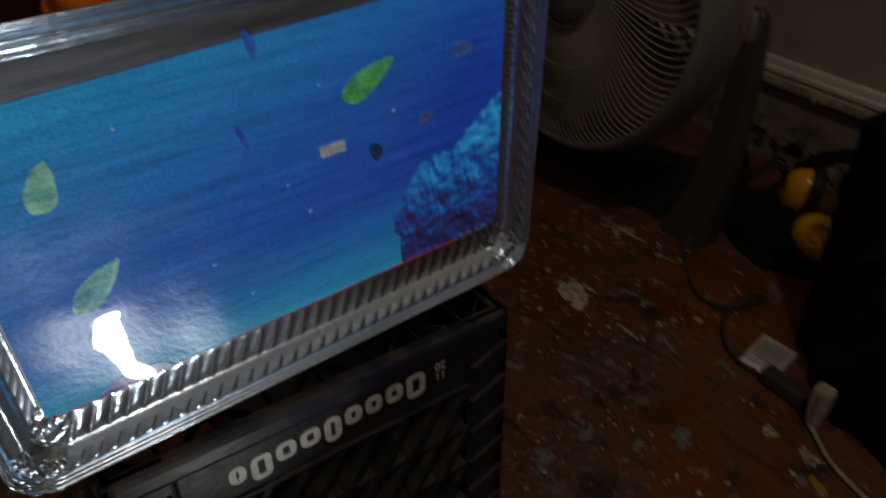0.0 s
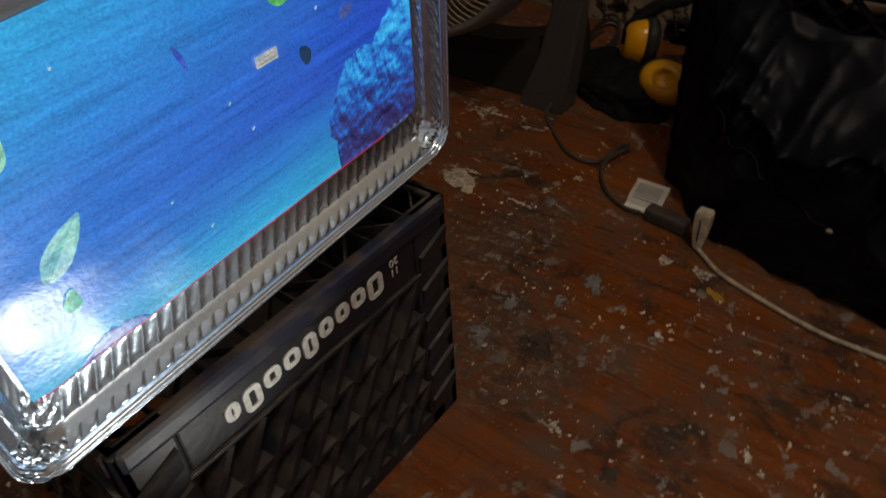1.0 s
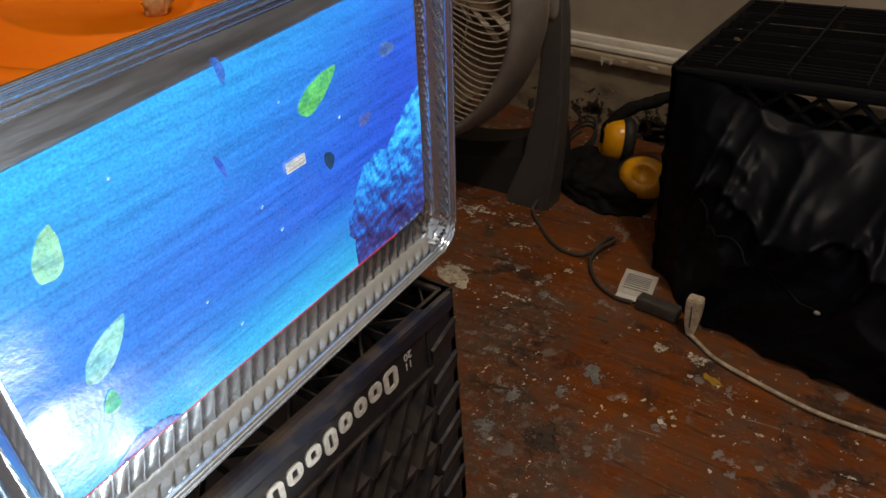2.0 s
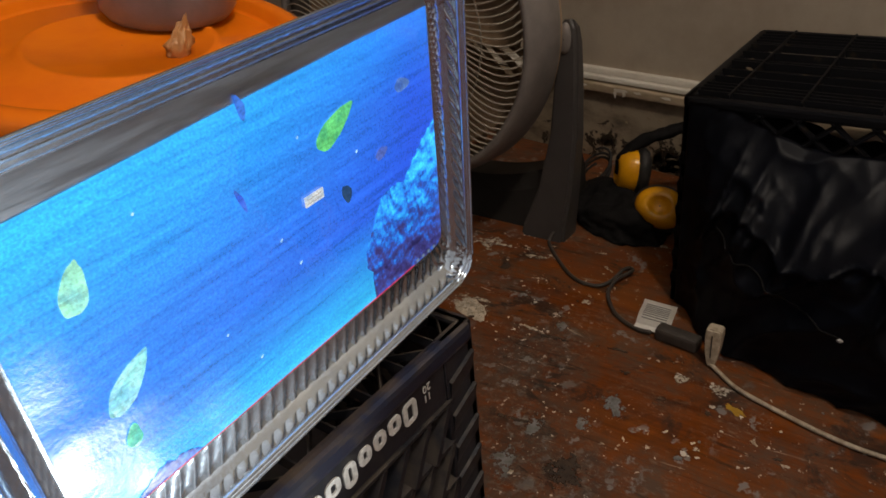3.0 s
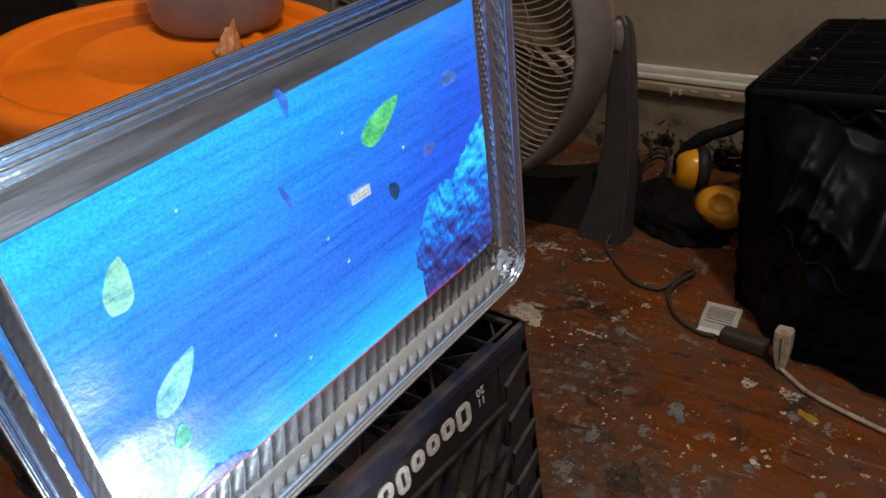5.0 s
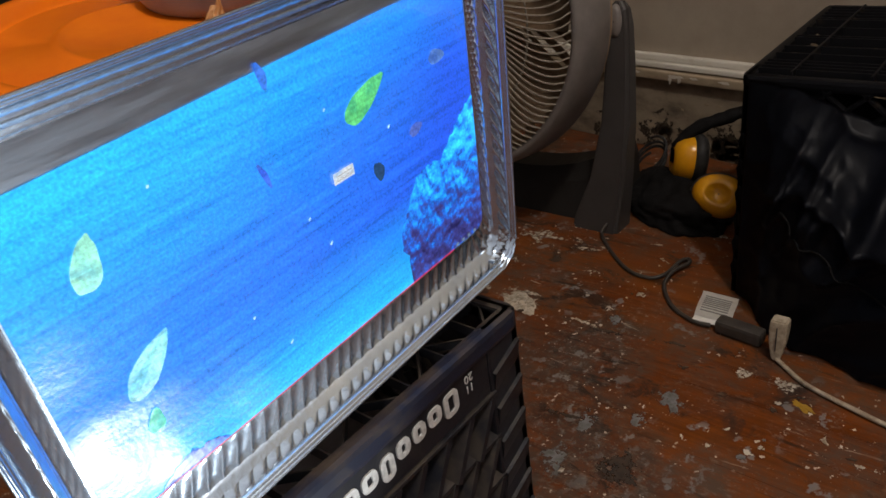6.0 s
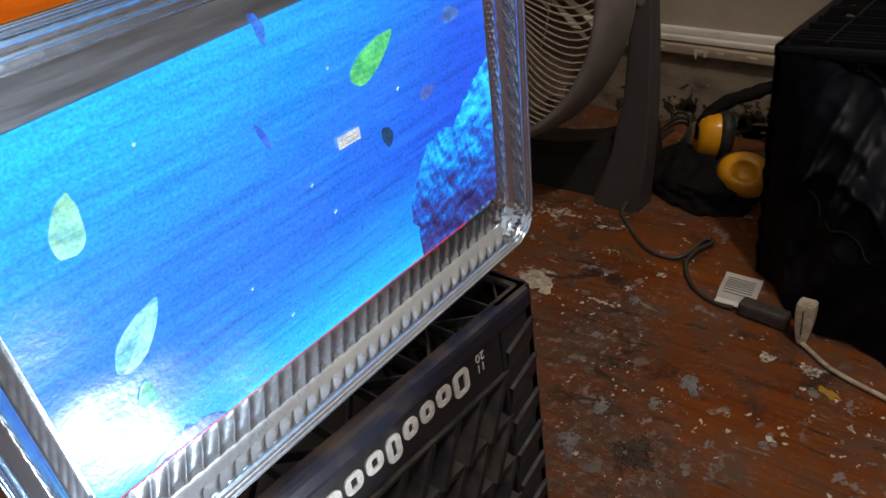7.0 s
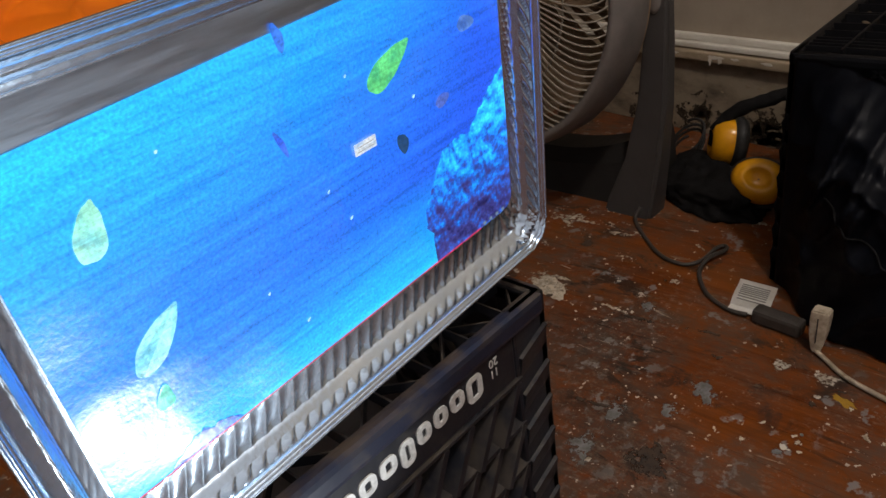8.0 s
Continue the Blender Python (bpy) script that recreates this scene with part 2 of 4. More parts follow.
hazed(FOIL, 0.22, 0.5)
PANEL = shader("brushed aluminium sheet", (0.62, 0.74, 0.88), 0.52, 1.0, (0.47, 0.57, 0.69), 14, (1, 1, 10), bump=0.08, bump_scale=60, rough2=0.40)
WATER = picture_material("self-glowing water", water_colour)
ROCK = picture_material("self-glowing rock", rock_colour)
MOUND = picture_material("self-glowing low rock", mound_colour)
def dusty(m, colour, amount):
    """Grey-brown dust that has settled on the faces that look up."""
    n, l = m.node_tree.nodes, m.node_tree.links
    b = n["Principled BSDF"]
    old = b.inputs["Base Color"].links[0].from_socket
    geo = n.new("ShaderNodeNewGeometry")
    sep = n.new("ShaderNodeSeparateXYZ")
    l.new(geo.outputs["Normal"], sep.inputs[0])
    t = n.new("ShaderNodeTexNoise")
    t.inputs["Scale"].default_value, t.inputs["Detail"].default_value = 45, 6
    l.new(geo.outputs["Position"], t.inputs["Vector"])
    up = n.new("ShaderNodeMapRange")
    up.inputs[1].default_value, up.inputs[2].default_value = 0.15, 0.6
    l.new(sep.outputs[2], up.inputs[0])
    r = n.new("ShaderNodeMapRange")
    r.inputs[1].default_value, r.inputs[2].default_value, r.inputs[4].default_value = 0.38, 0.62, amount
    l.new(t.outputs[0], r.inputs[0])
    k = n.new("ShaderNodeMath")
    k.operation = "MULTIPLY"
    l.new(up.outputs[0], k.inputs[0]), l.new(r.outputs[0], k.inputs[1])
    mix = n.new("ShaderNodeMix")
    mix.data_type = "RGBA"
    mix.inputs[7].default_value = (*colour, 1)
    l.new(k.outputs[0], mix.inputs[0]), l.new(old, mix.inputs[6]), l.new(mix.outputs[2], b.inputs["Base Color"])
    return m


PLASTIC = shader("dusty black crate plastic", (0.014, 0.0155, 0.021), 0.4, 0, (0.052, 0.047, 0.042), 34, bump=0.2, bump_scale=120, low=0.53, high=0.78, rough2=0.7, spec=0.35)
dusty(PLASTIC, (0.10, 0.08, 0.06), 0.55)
BLACK = shader("black crate plastic with dust flecks", (0.005, 0.005, 0.006), 0.5, 0, (0.05, 0.035, 0.02), 30, bump=0.25, bump_scale=90, low=0.60, high=0.78, rough2=0.75, spec=0.12)
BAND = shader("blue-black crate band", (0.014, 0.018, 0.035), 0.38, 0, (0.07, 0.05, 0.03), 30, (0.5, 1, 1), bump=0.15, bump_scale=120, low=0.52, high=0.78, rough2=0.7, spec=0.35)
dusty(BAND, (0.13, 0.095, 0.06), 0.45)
PRINT = shader("white print", (0.74, 0.74, 0.72), 0.6, 0, (0.45, 0.45, 0.44), 140)
ORANGE = shader("orange plastic", (0.95, 0.22, 0.010), 0.10, 0, (0.88, 0.18, 0.01), 12, bump=0.05, bump_scale=40)
GREY_PLASTIC = shader("grey fan plastic", (0.195, 0.172, 0.155), 0.45, 0, (0.14, 0.122, 0.11), 18, bump=0.05, bump_scale=150)
DARK_PLASTIC = shader("dark fan base plastic", (0.064, 0.058, 0.054), 0.5, 0, (0.055, 0.049, 0.045), 20, bump=0.05, spec=0.3)
# dark base, darkened beyond the arms: the fan's shadow is put into its colour
SHADED_FOOT = shader("dark fan foot plastic with shade put in", (0.022, 0.020, 0.019), 0.55, 0, (0.020, 0.018, 0.016), 20, bump=0.05, spec=0.25)
DUSTY = shader("dusty brown fan back", (0.42, 0.29, 0.18), 0.6, 0, (0.26, 0.17, 0.10), 25, bump=0.1)
LINT = shader("brown lint", (0.13, 0.09, 0.05), 0.8, 0, (0.05, 0.035, 0.02), 160)
WIRE = shader("cream fan wire", (0.36, 0.31, 0.245), 0.4, 0, (0.25, 0.21, 0.16), 60)
WALL = shader("dull beige wall paint", (0.42, 0.35, 0.265), 0.75, 0, (0.32, 0.26, 0.195), 5, bump=0.1, bump_scale=80)
SKIRT = shader("grimy skirting paint", (0.33, 0.27, 0.19), 0.55, 0, (0.10, 0.075, 0.05), 11, (1, 1, 2), bump=0.15, bump_scale=60, low=0.42, high=0.72)
MOULD = shader("cream moulding paint", (0.74, 0.69, 0.60), 0.45, 0, (0.50, 0.43, 0.33), 14, (1, 0.5, 1), bump=0.1, bump_scale=80, low=0.45, high=0.7)
STAINED = shader("stained cream paint", (0.42, 0.33, 0.22), 0.5, 0, (0.20, 0.145, 0.09), 16, (1, 0.5, 1), bump=0.15, bump_scale=80, low=0.42, high=0.66)
# unseen ceiling and walls: cool white chosen so the foil mirrors brighter, neutral light
CEILING = shader("ceiling paint", (0.72, 0.77, 0.85), 0.8, 0, (0.60, 0.65, 0.72), 4)
UNSEEN_WHITE = shader("cool white of unseen walls", (0.72, 0.76, 0.82), 0.7, 0, (0.62, 0.66, 0.72), 4, bump=0.1, bump_scale=80)
CLOTH = shader("black coated cloth", (0.006, 0.0072, 0.012), 0.40, 0, (0.010, 0.011, 0.015), 10, bump=0.06, bump_scale=300, rough2=0.44, spec=0.20)
FELT = shader("black fabric", (0.006, 0.0055, 0.0055), 0.8, 0, (0.012, 0.011, 0.011), 40, bump=0.4, bump_scale=300, spec=0.08)
YELLOW = shader("yellow ear cup plastic", (0.80, 0.36, 0.01), 0.24, 0, (0.62, 0.27, 0.008), 20, bump=0.04)
RUBBER = shader("black rubber", (0.014, 0.014, 0.014), 0.5, 0, (0.03, 0.028, 0.026), 60, spec=0.25)
CORD = shader("grey-brown cord", (0.06, 0.05, 0.042), 0.5, 0, (0.04, 0.034, 0.028), 60)
WHITE_CORD = shader("dirty white cord", (0.48, 0.40, 0.29), 0.5, 0, (0.26, 0.20, 0.13), 70, low=0.42, high=0.66)
PAPER = shader("white paper label", (0.86, 0.84, 0.78), 0.6, 0, (0.74, 0.70, 0.62), 60)
def broken(m, cut, scale):
    """Dried splashes thin out towards their edge: the film is gone where a noise beats its height."""
    n, l = m.node_tree.nodes, m.node_tree.links
    geo = n.new("ShaderNodeNewGeometry")
    sep = n.new("ShaderNodeSeparateXYZ")
    l.new(geo.outputs["Position"], sep.inputs[0])
    high = n.new("ShaderNodeMath")
    high.operation = "MULTIPLY"
    high.inputs[1].default_value = 1 / 0.0012
    l.new(sep.outputs[2], high.inputs[0])
    t = n.new("ShaderNodeTexNoise")
    t.inputs["Scale"].default_value, t.inputs["Detail"].default_value, t.inputs["Roughness"].default_value = scale, 6, 0.7
    l.new(geo.outputs["Position"], t.inputs["Vector"])
    add = n.new("ShaderNodeMath")
    add.operation = "MULTIPLY_ADD"
    add.inputs[1].default_value = 3.0
    l.new(t.outputs[0], add.inputs[0]), l.new(high.outputs[0], add.inputs[2])
    r = n.new("ShaderNodeMapRange")
    r.inputs[1].default_value, r.inputs[2].default_value = cut, cut + 0.15
    l.new(add.outputs[0], r.inputs[0])
    l.new(r.outputs[0], n["Principled BSDF"].inputs["Alpha"])
    return m


PAINT = shader("dried cream paint", (0.58, 0.50, 0.39), 0.5, 0, (0.34, 0.27, 0.19), 90, bump=0.4, bump_scale=200, low=0.45, high=0.7)
DARK_PAINT = shader("plain dark brown", (0.03, 0.025, 0.022), 0.5, 0, (0.07, 0.04, 0.025), 60, low=0.4, high=0.7)
SPLASH = broken(shader("broken cream paint", (0.54, 0.48, 0.39), 0.5, 0, (0.24, 0.19, 0.13), 110, bump=0.4, low=0.40, high=0.64), 2.15, 150)
SMEAR = broken(shader("worn grey paint", (0.20, 0.20, 0.20), 0.5, 0, (0.10, 0.095, 0.085), 70, bump=0.3, low=0.4, high=0.65), 2.0, 70)
TAR = broken(shader("worn dark stain", (0.030, 0.024, 0.020), 0.45, 0, (0.065, 0.04, 0.025), 60), 2.1, 85)
def crumbled(m, cut, scale):
    """Grime that has flaked away in specks."""
    n, l = m.node_tree.nodes, m.node_tree.links
    geo = n.new("ShaderNodeNewGeometry")
    t = n.new("ShaderNodeTexNoise")
    t.inputs["Scale"].default_value, t.inputs["Detail"].default_value, t.inputs["Roughness"].default_value = scale, 6, 0.7
    l.new(geo.outputs["Position"], t.inputs["Vector"])
    r = n.new("ShaderNodeMapRange")
    r.inputs[1].default_value, r.inputs[2].default_value = cut, cut + 0.05
    l.new(t.outputs[0], r.inputs[0])
    l.new(r.outputs[0], n["Principled BSDF"].inputs["Alpha"])
    return m


GRIME = crumbled(shader("crumbling dark grime", (0.028, 0.022, 0.016), 0.7, 0, (0.075, 0.052, 0.032), 60), 0.52, 48)
SCRAP = broken(shader("yellow scrap", (0.42, 0.24, 0.02), 0.5, 0, (0.3, 0.16, 0.015), 60), 1.5, 60)
FAINT = shader("faint print", (0.55, 0.56, 0.58), 0.7)
INK = shader("pale grey print", (0.30, 0.28, 0.25), 0.7)
POT = shader("grey enamel pot", (0.24, 0.22, 0.235), 0.3, 0, (0.17, 0.155, 0.165), 16, bump=0.05)
PEEL = shader("dried amber glue", (0.55, 0.27, 0.10), 0.35, 0, (0.4, 0.17, 0.05), 60, bump=0.5, bump_scale=120)
BUCKET = shader("grey bucket plastic", (0.25, 0.24, 0.23), 0.5, 0, (0.18, 0.17, 0.165), 10)


# ---- mesh helpers ----
def part(name, bm, material, parent=None, label="", smooth=False):
    me = bpy.data.meshes.new(name)
    bm.normal_update()
    bm.to_mesh(me)
    bm.free()
    me.materials.append(material)
    if smooth:
        me.polygons.foreach_set("use_smooth", [True] * len(me.polygons))
    ob = new(name, me)
    if parent:
        ob.parent = parent
    if label:
        ob["label"] = label
    return ob


def empty(name, m, label, category, group="", kind=""):
    ob = new(name)
    ob.matrix_world = m
    return tagged(ob, label, category, group, kind)


def add_box(bm, lo, hi, bevel=0.0):
    made = bmesh.ops.create_cube(bm, size=1)["verts"]
    for v in made:
        v.co = Vector([lo[i] + (v.co[i] + 0.5) * (hi[i] - lo[i]) for i in range(3)])
    if bevel:
        edges = list({e for v in made for e in v.link_edges})
        bmesh.ops.bevel(bm, geom=edges, offset=bevel, segments=2, affect="EDGES", profile=0.6)


def box(lo, hi, bevel=0.0):
    bm = bmesh.new()
    add_box(bm, lo, hi, bevel)
    return bm


def add_bar(bm, a, b, wide, deep, out):
    """A straight bar from a to b; out: the unit direction in which it is deep, with a ridge on its outer side."""
    a, b, out = Vector(a), Vector(b), Vector(out)
    side = (b - a).cross(out).normalized() * wide / 2
    ring = []
    for p in (a, b):
        ring.append([bm.verts.new(p + side * 1.0), bm.verts.new(p + side * 0.45 + out * deep), bm.verts.new(p - side * 0.45 + out * deep), bm.verts.new(p - side * 1.0)])
    for i in range(4):
        j = (i + 1) % 4
        bm.faces.new((ring[0][i], ring[0][j], ring[1][j], ring[1][i]))
    bm.faces.new(ring[0][::-1]), bm.faces.new(ring[1])


def add_lathe(bm, profile, steps=64, cap=False, squash=(1, 1)):
    """Turn a list of (radius, height) about z."""
    rings = []
    for r, z in profile:
        rings.append([bm.verts.new((r * squash[0] * math.cos(2 * math.pi * i / steps), r * squash[1] * math.sin(2 * math.pi * i / steps), z)) for i in range(steps)])
    for p, q in zip(rings, rings[1:]):
        for i in range(steps):
            j = (i + 1) % steps
            bm.faces.new((p[i], p[j], q[j], q[i]))
    if cap:
        bm.faces.new(rings[0][::-1]), bm.faces.new(rings[-1])


def lathe(profile, steps=64, cap=False, squash=(1, 1)):
    bm = bmesh.new()
    add_lathe(bm, profile, steps, cap, squash)
    return bm


def spline(points, steps=8):
    """A smooth line through points (Catmull-Rom)."""
    p = [Vector(q) for q in points]
    p = [2 * p[0] - p[1], *p, 2 * p[-1] - p[-2]]
    out = []
    for a, b, c, d in zip(p, p[1:], p[2:], p[3:]):
        for i in range(steps):
            t = i / steps
            out.append(0.5 * (2 * b + (c - a) * t + (2 * a - 5 * b + 4 * c - d) * t * t + (3 * b - 3 * c + d - a) * t ** 3))
    out.append(p[-2])
    return out


def add_tube(bm, line, radius, sides=8):
    line = [Vector(q) for q in line]
    rings = []
    for i, q in enumerate(line):
        way = (line[min(i + 1, len(line) - 1)] - line[max(i - 1, 0)]).normalized()
        u = way.cross(Vector((0, 0, 1)) if abs(way.z) < 0.95 else Vector((1, 0, 0))).normalized()
        v = way.cross(u)
        r = radius(i / (len(line) - 1)) if callable(radius) else radius
        rings.append([bm.verts.new(q + r * (u * math.cos(2 * math.pi * k / sides) + v * math.sin(2 * math.pi * k / sides))) for k in range(sides)])
    for p, q in zip(rings, rings[1:]):
        for k in range(sides):
            j = (k + 1) % sides
            bm.faces.new((p[k], p[j], q[j], q[k]))
    bm.faces.new(rings[0][::-1]), bm.faces.new(rings[-1])


def tube(line, radius, sides=8):
    bm = bmesh.new()
    add_tube(bm, line, radius, sides)
    return bm


# ---- the room ----
X0, X1, Y0, Y1, TOP = -1.5, 1.6, -1.8, 4.6, 2.4
floor = empty("floor", pose(0, 0, 0), "worn red-brown floor boards with paint splatters", "floor", kind="structure")
part("subfloor", box((X0, Y0, -0.06), (X1 + 0.6, Y1, -0.02)), DARK_PAINT, floor)


def wall(name, lo, hi, label, paint=None):
    return tagged(part(name, box(lo, hi), paint or WALL), label, "wall", kind="structure")


# added wall: the far end's darkness is put into its paint
wall("wall_north", (X0 - 0.1, Y1, -0.06), (X1 + 0.9, Y1 + 0.1, TOP), "added far wall, painted dark for the black background", DARK_PAINT)
# south and west walls are unseen, added as pale reflectors for the foil
wall("wall_south", (X0 - 0.1, Y0 - 0.1, -0.06), (X1 + 0.4, Y0, TOP), "unseen wall added in cool white to brighten the foil", UNSEEN_WHITE)
wall("wall_west", (X0 - 0.1, Y0, -0.06), (X0, Y1, TOP), "unseen wall added in cool white to brighten the foil", UNSEEN_WHITE)
tagged(part("ceiling", box((X0 - 0.1, Y0 - 0.1, TOP), (X1 + 1.0, Y1 + 0.1, TOP + 0.1)), CEILING), "unseen ceiling in cool white to brighten the foil", "ceiling", kind="structure")
# the wall behind fan and ear defenders stands a little askew to the crates
EAST = pose(1.405, 0.85, 0, 0, 0, -9)
ob = wall("wall_east", (0.0, -2.9, -0.06), (0.1, 4.2, TOP), "beige painted wall with dull scuffs")
ob.matrix_world = EAST
base = empty("baseboard", EAST, "tall grimy baseboard with chipped cream moulding", "baseboard", kind="structure")
part("board", box((-0.018, -2.8, 0), (0, 3.7, 0.155), 0.002), SKIRT, base)
bm = box((-0.034, -2.8, 0.157), (0, 3.7, 0.176), 0.004)
part("lower_moulding", bm, STAINED, base, "stained lower moulding")
bm = bmesh.new()
add_box(bm, (-0.026, -2.8, 0.179), (0, 3.7, 0.190), 0.003)
add_box(bm, (-0.016, -2.8, 0.190), (0, 3.7, 0.204), 0.004)
part("upper_moulding", bm, MOULD, base, "cream upper moulding")
rng = random.Random(31)


def flake(y, z, long, wide, out, material, label):
    """An uneven thin flake on the board's face."""
    bm = bmesh.new()
    ring = []
    for k in range(28):
        a = 2 * math.pi * k / 28
        grow = 1 + 0.55 * noise.noise(Vector((math.cos(a) * 1.6 + y * 50, math.sin(a) * 1.6, z * 50))) + 0.3 * noise.noise(Vector((math.cos(a) * 5 + y * 50, math.sin(a) * 5, z * 50)))
        ring.append(bm.verts.new((out, y + long / 2 * grow * math.cos(a), max(0.002, z + wide / 2 * grow * math.sin(a)))))
    bm.faces.new(ring)
    grown = bmesh.ops.extrude_face_region(bm, geom=bm.faces[:])
    bmesh.ops.translate(bm, vec=(-0.0007, 0, 0), verts=[g for g in grown["geom"] if isinstance(g, bmesh.types.BMVert)])
    bmesh.ops.recalc_face_normals(bm, faces=bm.faces[:])
    part("flake", bm, material, base, label)


for k in range(18):
    flake(rng.uniform(-0.30, 0.06), rng.uniform(0.006, 0.066), rng.uniform(0.05, 0.12), rng.uniform(0.025, 0.055), -0.0181, GRIME, "dark crumbling grime")
for k in range(10):
    flake(rng.uniform(-0.42, 0.05), rng.uniform(0.02, 0.14), rng.uniform(0.006, 0.02), rng.uniform(0.004, 0.010), -0.0181, STAINED, "pale paint chip")
for y, long, drop in ((-0.125, 0.034, 0.006), (-0.133, 0.007, 0.015), (-0.112, 0.007, 0.017), (-0.165, 0.014, 0.005), (-0.03, 0.018, 0.005), (-0.23, 0.02, 0.005)):
    flake(y, 0.1715 - drop / 2, long, drop, -0.0341, MOULD, "white paint drip")


# ---- foil tray, the projected picture put in as glow ----
TRAY = pose(-0.002, 0.4602, 0.2886, 4.21, -2.59, 1.51)
W, H = 0.418, 0.286


def rounded(x0, z0, x1, z1, radius, per_side=420, per_corner=16):
    """Points round a rectangle with round corners, the same count on each side."""
    out = []
    corners = [((x1 - radius, z0 + radius), -90), ((x1 - radius, z1 - radius), 0), ((x0 + radius, z1 - radius), 90), ((x0 + radius, z0 + radius), 180)]
    starts = [(x0 + radius, z0), (x1, z0 + radius), (x1 - radius, z1), (x0, z1 - radius)]
    ends = [(x1 - radius, z0), (x1, z1 - radius), (x0 + radius, z1), (x0, z0 + radius)]
    for s, e, (c, a0) in zip(starts, ends, corners):
        for i in range(per_side):
            f = i / per_side
            out.append((s[0] + (e[0] - s[0]) * f, s[1] + (e[1] - s[1]) * f, "side"))
        for i in range(per_corner):
            a = radians(a0 + 90 * i / per_corner)
            out.append((c[0] + radius * math.cos(a), c[1] + radius * math.sin(a), "corner"))
    return out


def between(a, b, f):
    return [p + (q - p) * f for p, q in zip(a, b)]


def ring_mesh(rings, fine=3):
    """rings: (inset left, bottom, right, top, depth, radius, rib height); ribs wave the ring in depth along its sides, a negative height makes domes of them.
    Along the top the foil is rolled into rounded beads that run with the edge."""
    bm = bmesh.new()
    made = []
    full = [tuple(between(p, q, k / fine)) for p, q in zip(rings, rings[1:]) for k in range(fine)] + [rings[-1]]
    for li, bi, ri, ti, y, radius, rib in full:
        pts = rounded(li, bi, W - ri, H - ti, radius)
        loop, walked, last = [], 0.0, pts[0]
        for x, z, where in pts:
            walked += math.hypot(x - last[0], z - last[1])
            last = (x, z)
            pitch = 0.0133 if x > W - 0.04 else 0.0115
            wave = (2 * abs(math.sin(math.pi * walked / pitch)) ** 0.9 - 1) * (0.1 if x < 0.034 else 0.05 if z > H - 0.025 else 1.0)
            wrinkle = abs(rib) * (0.5 + 0.5 * (wave if rib > 0 else -wave)) if where == "side" else 2 * abs(rib) * noise.noise(Vector((x * 400, z * 400, 0))) + 0.0022 * noise.noise(Vector((x * 330, z * 330, y * 500)))
            dx = 0.9 * wrinkle if x > W - 0.04 and where == "side" else 0
            dz = 0.5 * wrinkle if z < 0.04 and where == "side" else 0
            bead = 0.0
            if where == "side" and z > H - 0.024 and 0.03 < x < W - 0.03:
                ease = min(1, (x - 0.03) / 0.02, (W - 0.03 - x) / 0.02)
                bead = 0.0008 * ease * abs(math.sin(math.pi * (ti - 0.0008) / 0.0072)) * (1 + 0.15 * noise.noise(Vector((x * 60, ti * 300, 0))))
            loop.append(bm.verts.new((x + dx, y - bead + wrinkle * (0.7 if dx else 0.8), z + dz)))
        made.append(loop)
    n = len(made[0])
    for p, q in zip(made, made[1:]):
        for i in range(n):
            j = (i + 1) % n
            bm.faces.new((p[i], p[j], q[j], q[i]))
    return bm


tray = empty("foil_tray", TRAY, "ribbed aluminium foil tray standing upright on a black milk crate", "tray")
LIP = (0.008, 0.0138, 0.0142, 0.0055)
MID = (0.017, 0.0206, 0.0215, 0.0115)
STEP = (0.022, 0.0252, 0.0248, 0.0150)
LOW = (0.0325, 0.0455, 0.0300, 0.0215)


part("rim", ring_mesh([(0.004, 0.0105, 0.0118, 0.003, -0.002, 0.026, 0), (0.0005, 0.0072, 0.0100, -0.0015, -0.0052, 0.028, 0), (0.0008, 0.0072, 0.0098, -0.0012, -0.0070, 0.027, 0), (0.0018, 0.0078, 0.0094, -0.0004, -0.0070, 0.025, 0), *[(*between((0.0018, 0.0078, 0.0094, -0.0004), LIP, f), y, 0.0245 - 0.0015 * f, 0) for f, y in ((0.10, -0.0066), (0.17, -0.0054), (0.25, -0.0054), (0.40, -0.0046), (0.46, -0.0038), (0.54, -0.0036), (0.70, -0.0028), (0.78, -0.0004), (0.88, 0.0006), (0.94, -0.0006))], (*LIP, -0.0010, 0.023, 0)]), FOIL, tray, "rolled bright rim", True)
part("ribbed_wall", ring_mesh([(*LIP, -0.0010, 0.023, 0), (*between(LIP, MID, 0.15), -0.0010, 0.022, -0.0028), (*between(LIP, MID, 0.5), 0.0000, 0.021, -0.0050), (*between(LIP, MID, 0.85), 0.0024, 0.02, -0.0036), (*MID, 0.0036, 0.02, -0.0002)]), FOIL, tray, "ribbed foil side wall", True)
part("ledge", ring_mesh([(*MID, 0.0036, 0.02, -0.0002), (*between(MID, STEP, 0.85), 0.0080, 0.0195, 0), (*STEP, 0.0090, 0.019, 0.0008)]), FOIL, tray, "", True)
part("inner_wall", ring_mesh([(*STEP, 0.0090, 0.019, 0.0008), (*between(STEP, LOW, 0.10), 0.0094, 0.018, 0.0028), (*between(STEP, LOW, 0.5), 0.0114, 0.018, 0.0018), (*between(STEP, LOW, 0.9), 0.0134, 0.017, 0.0006), (*LOW, 0.0136, 0.016, 0)]), FOIL, tray, "", True)

IN = (LOW[0], LOW[1], W - LOW[2], H - LOW[3])
bm = bmesh.new()
front = [bm.verts.new((x, 0.0136, z)) for x, z, w in rounded(*IN, 0.016, 1, 8)]
bm.faces.new(front)
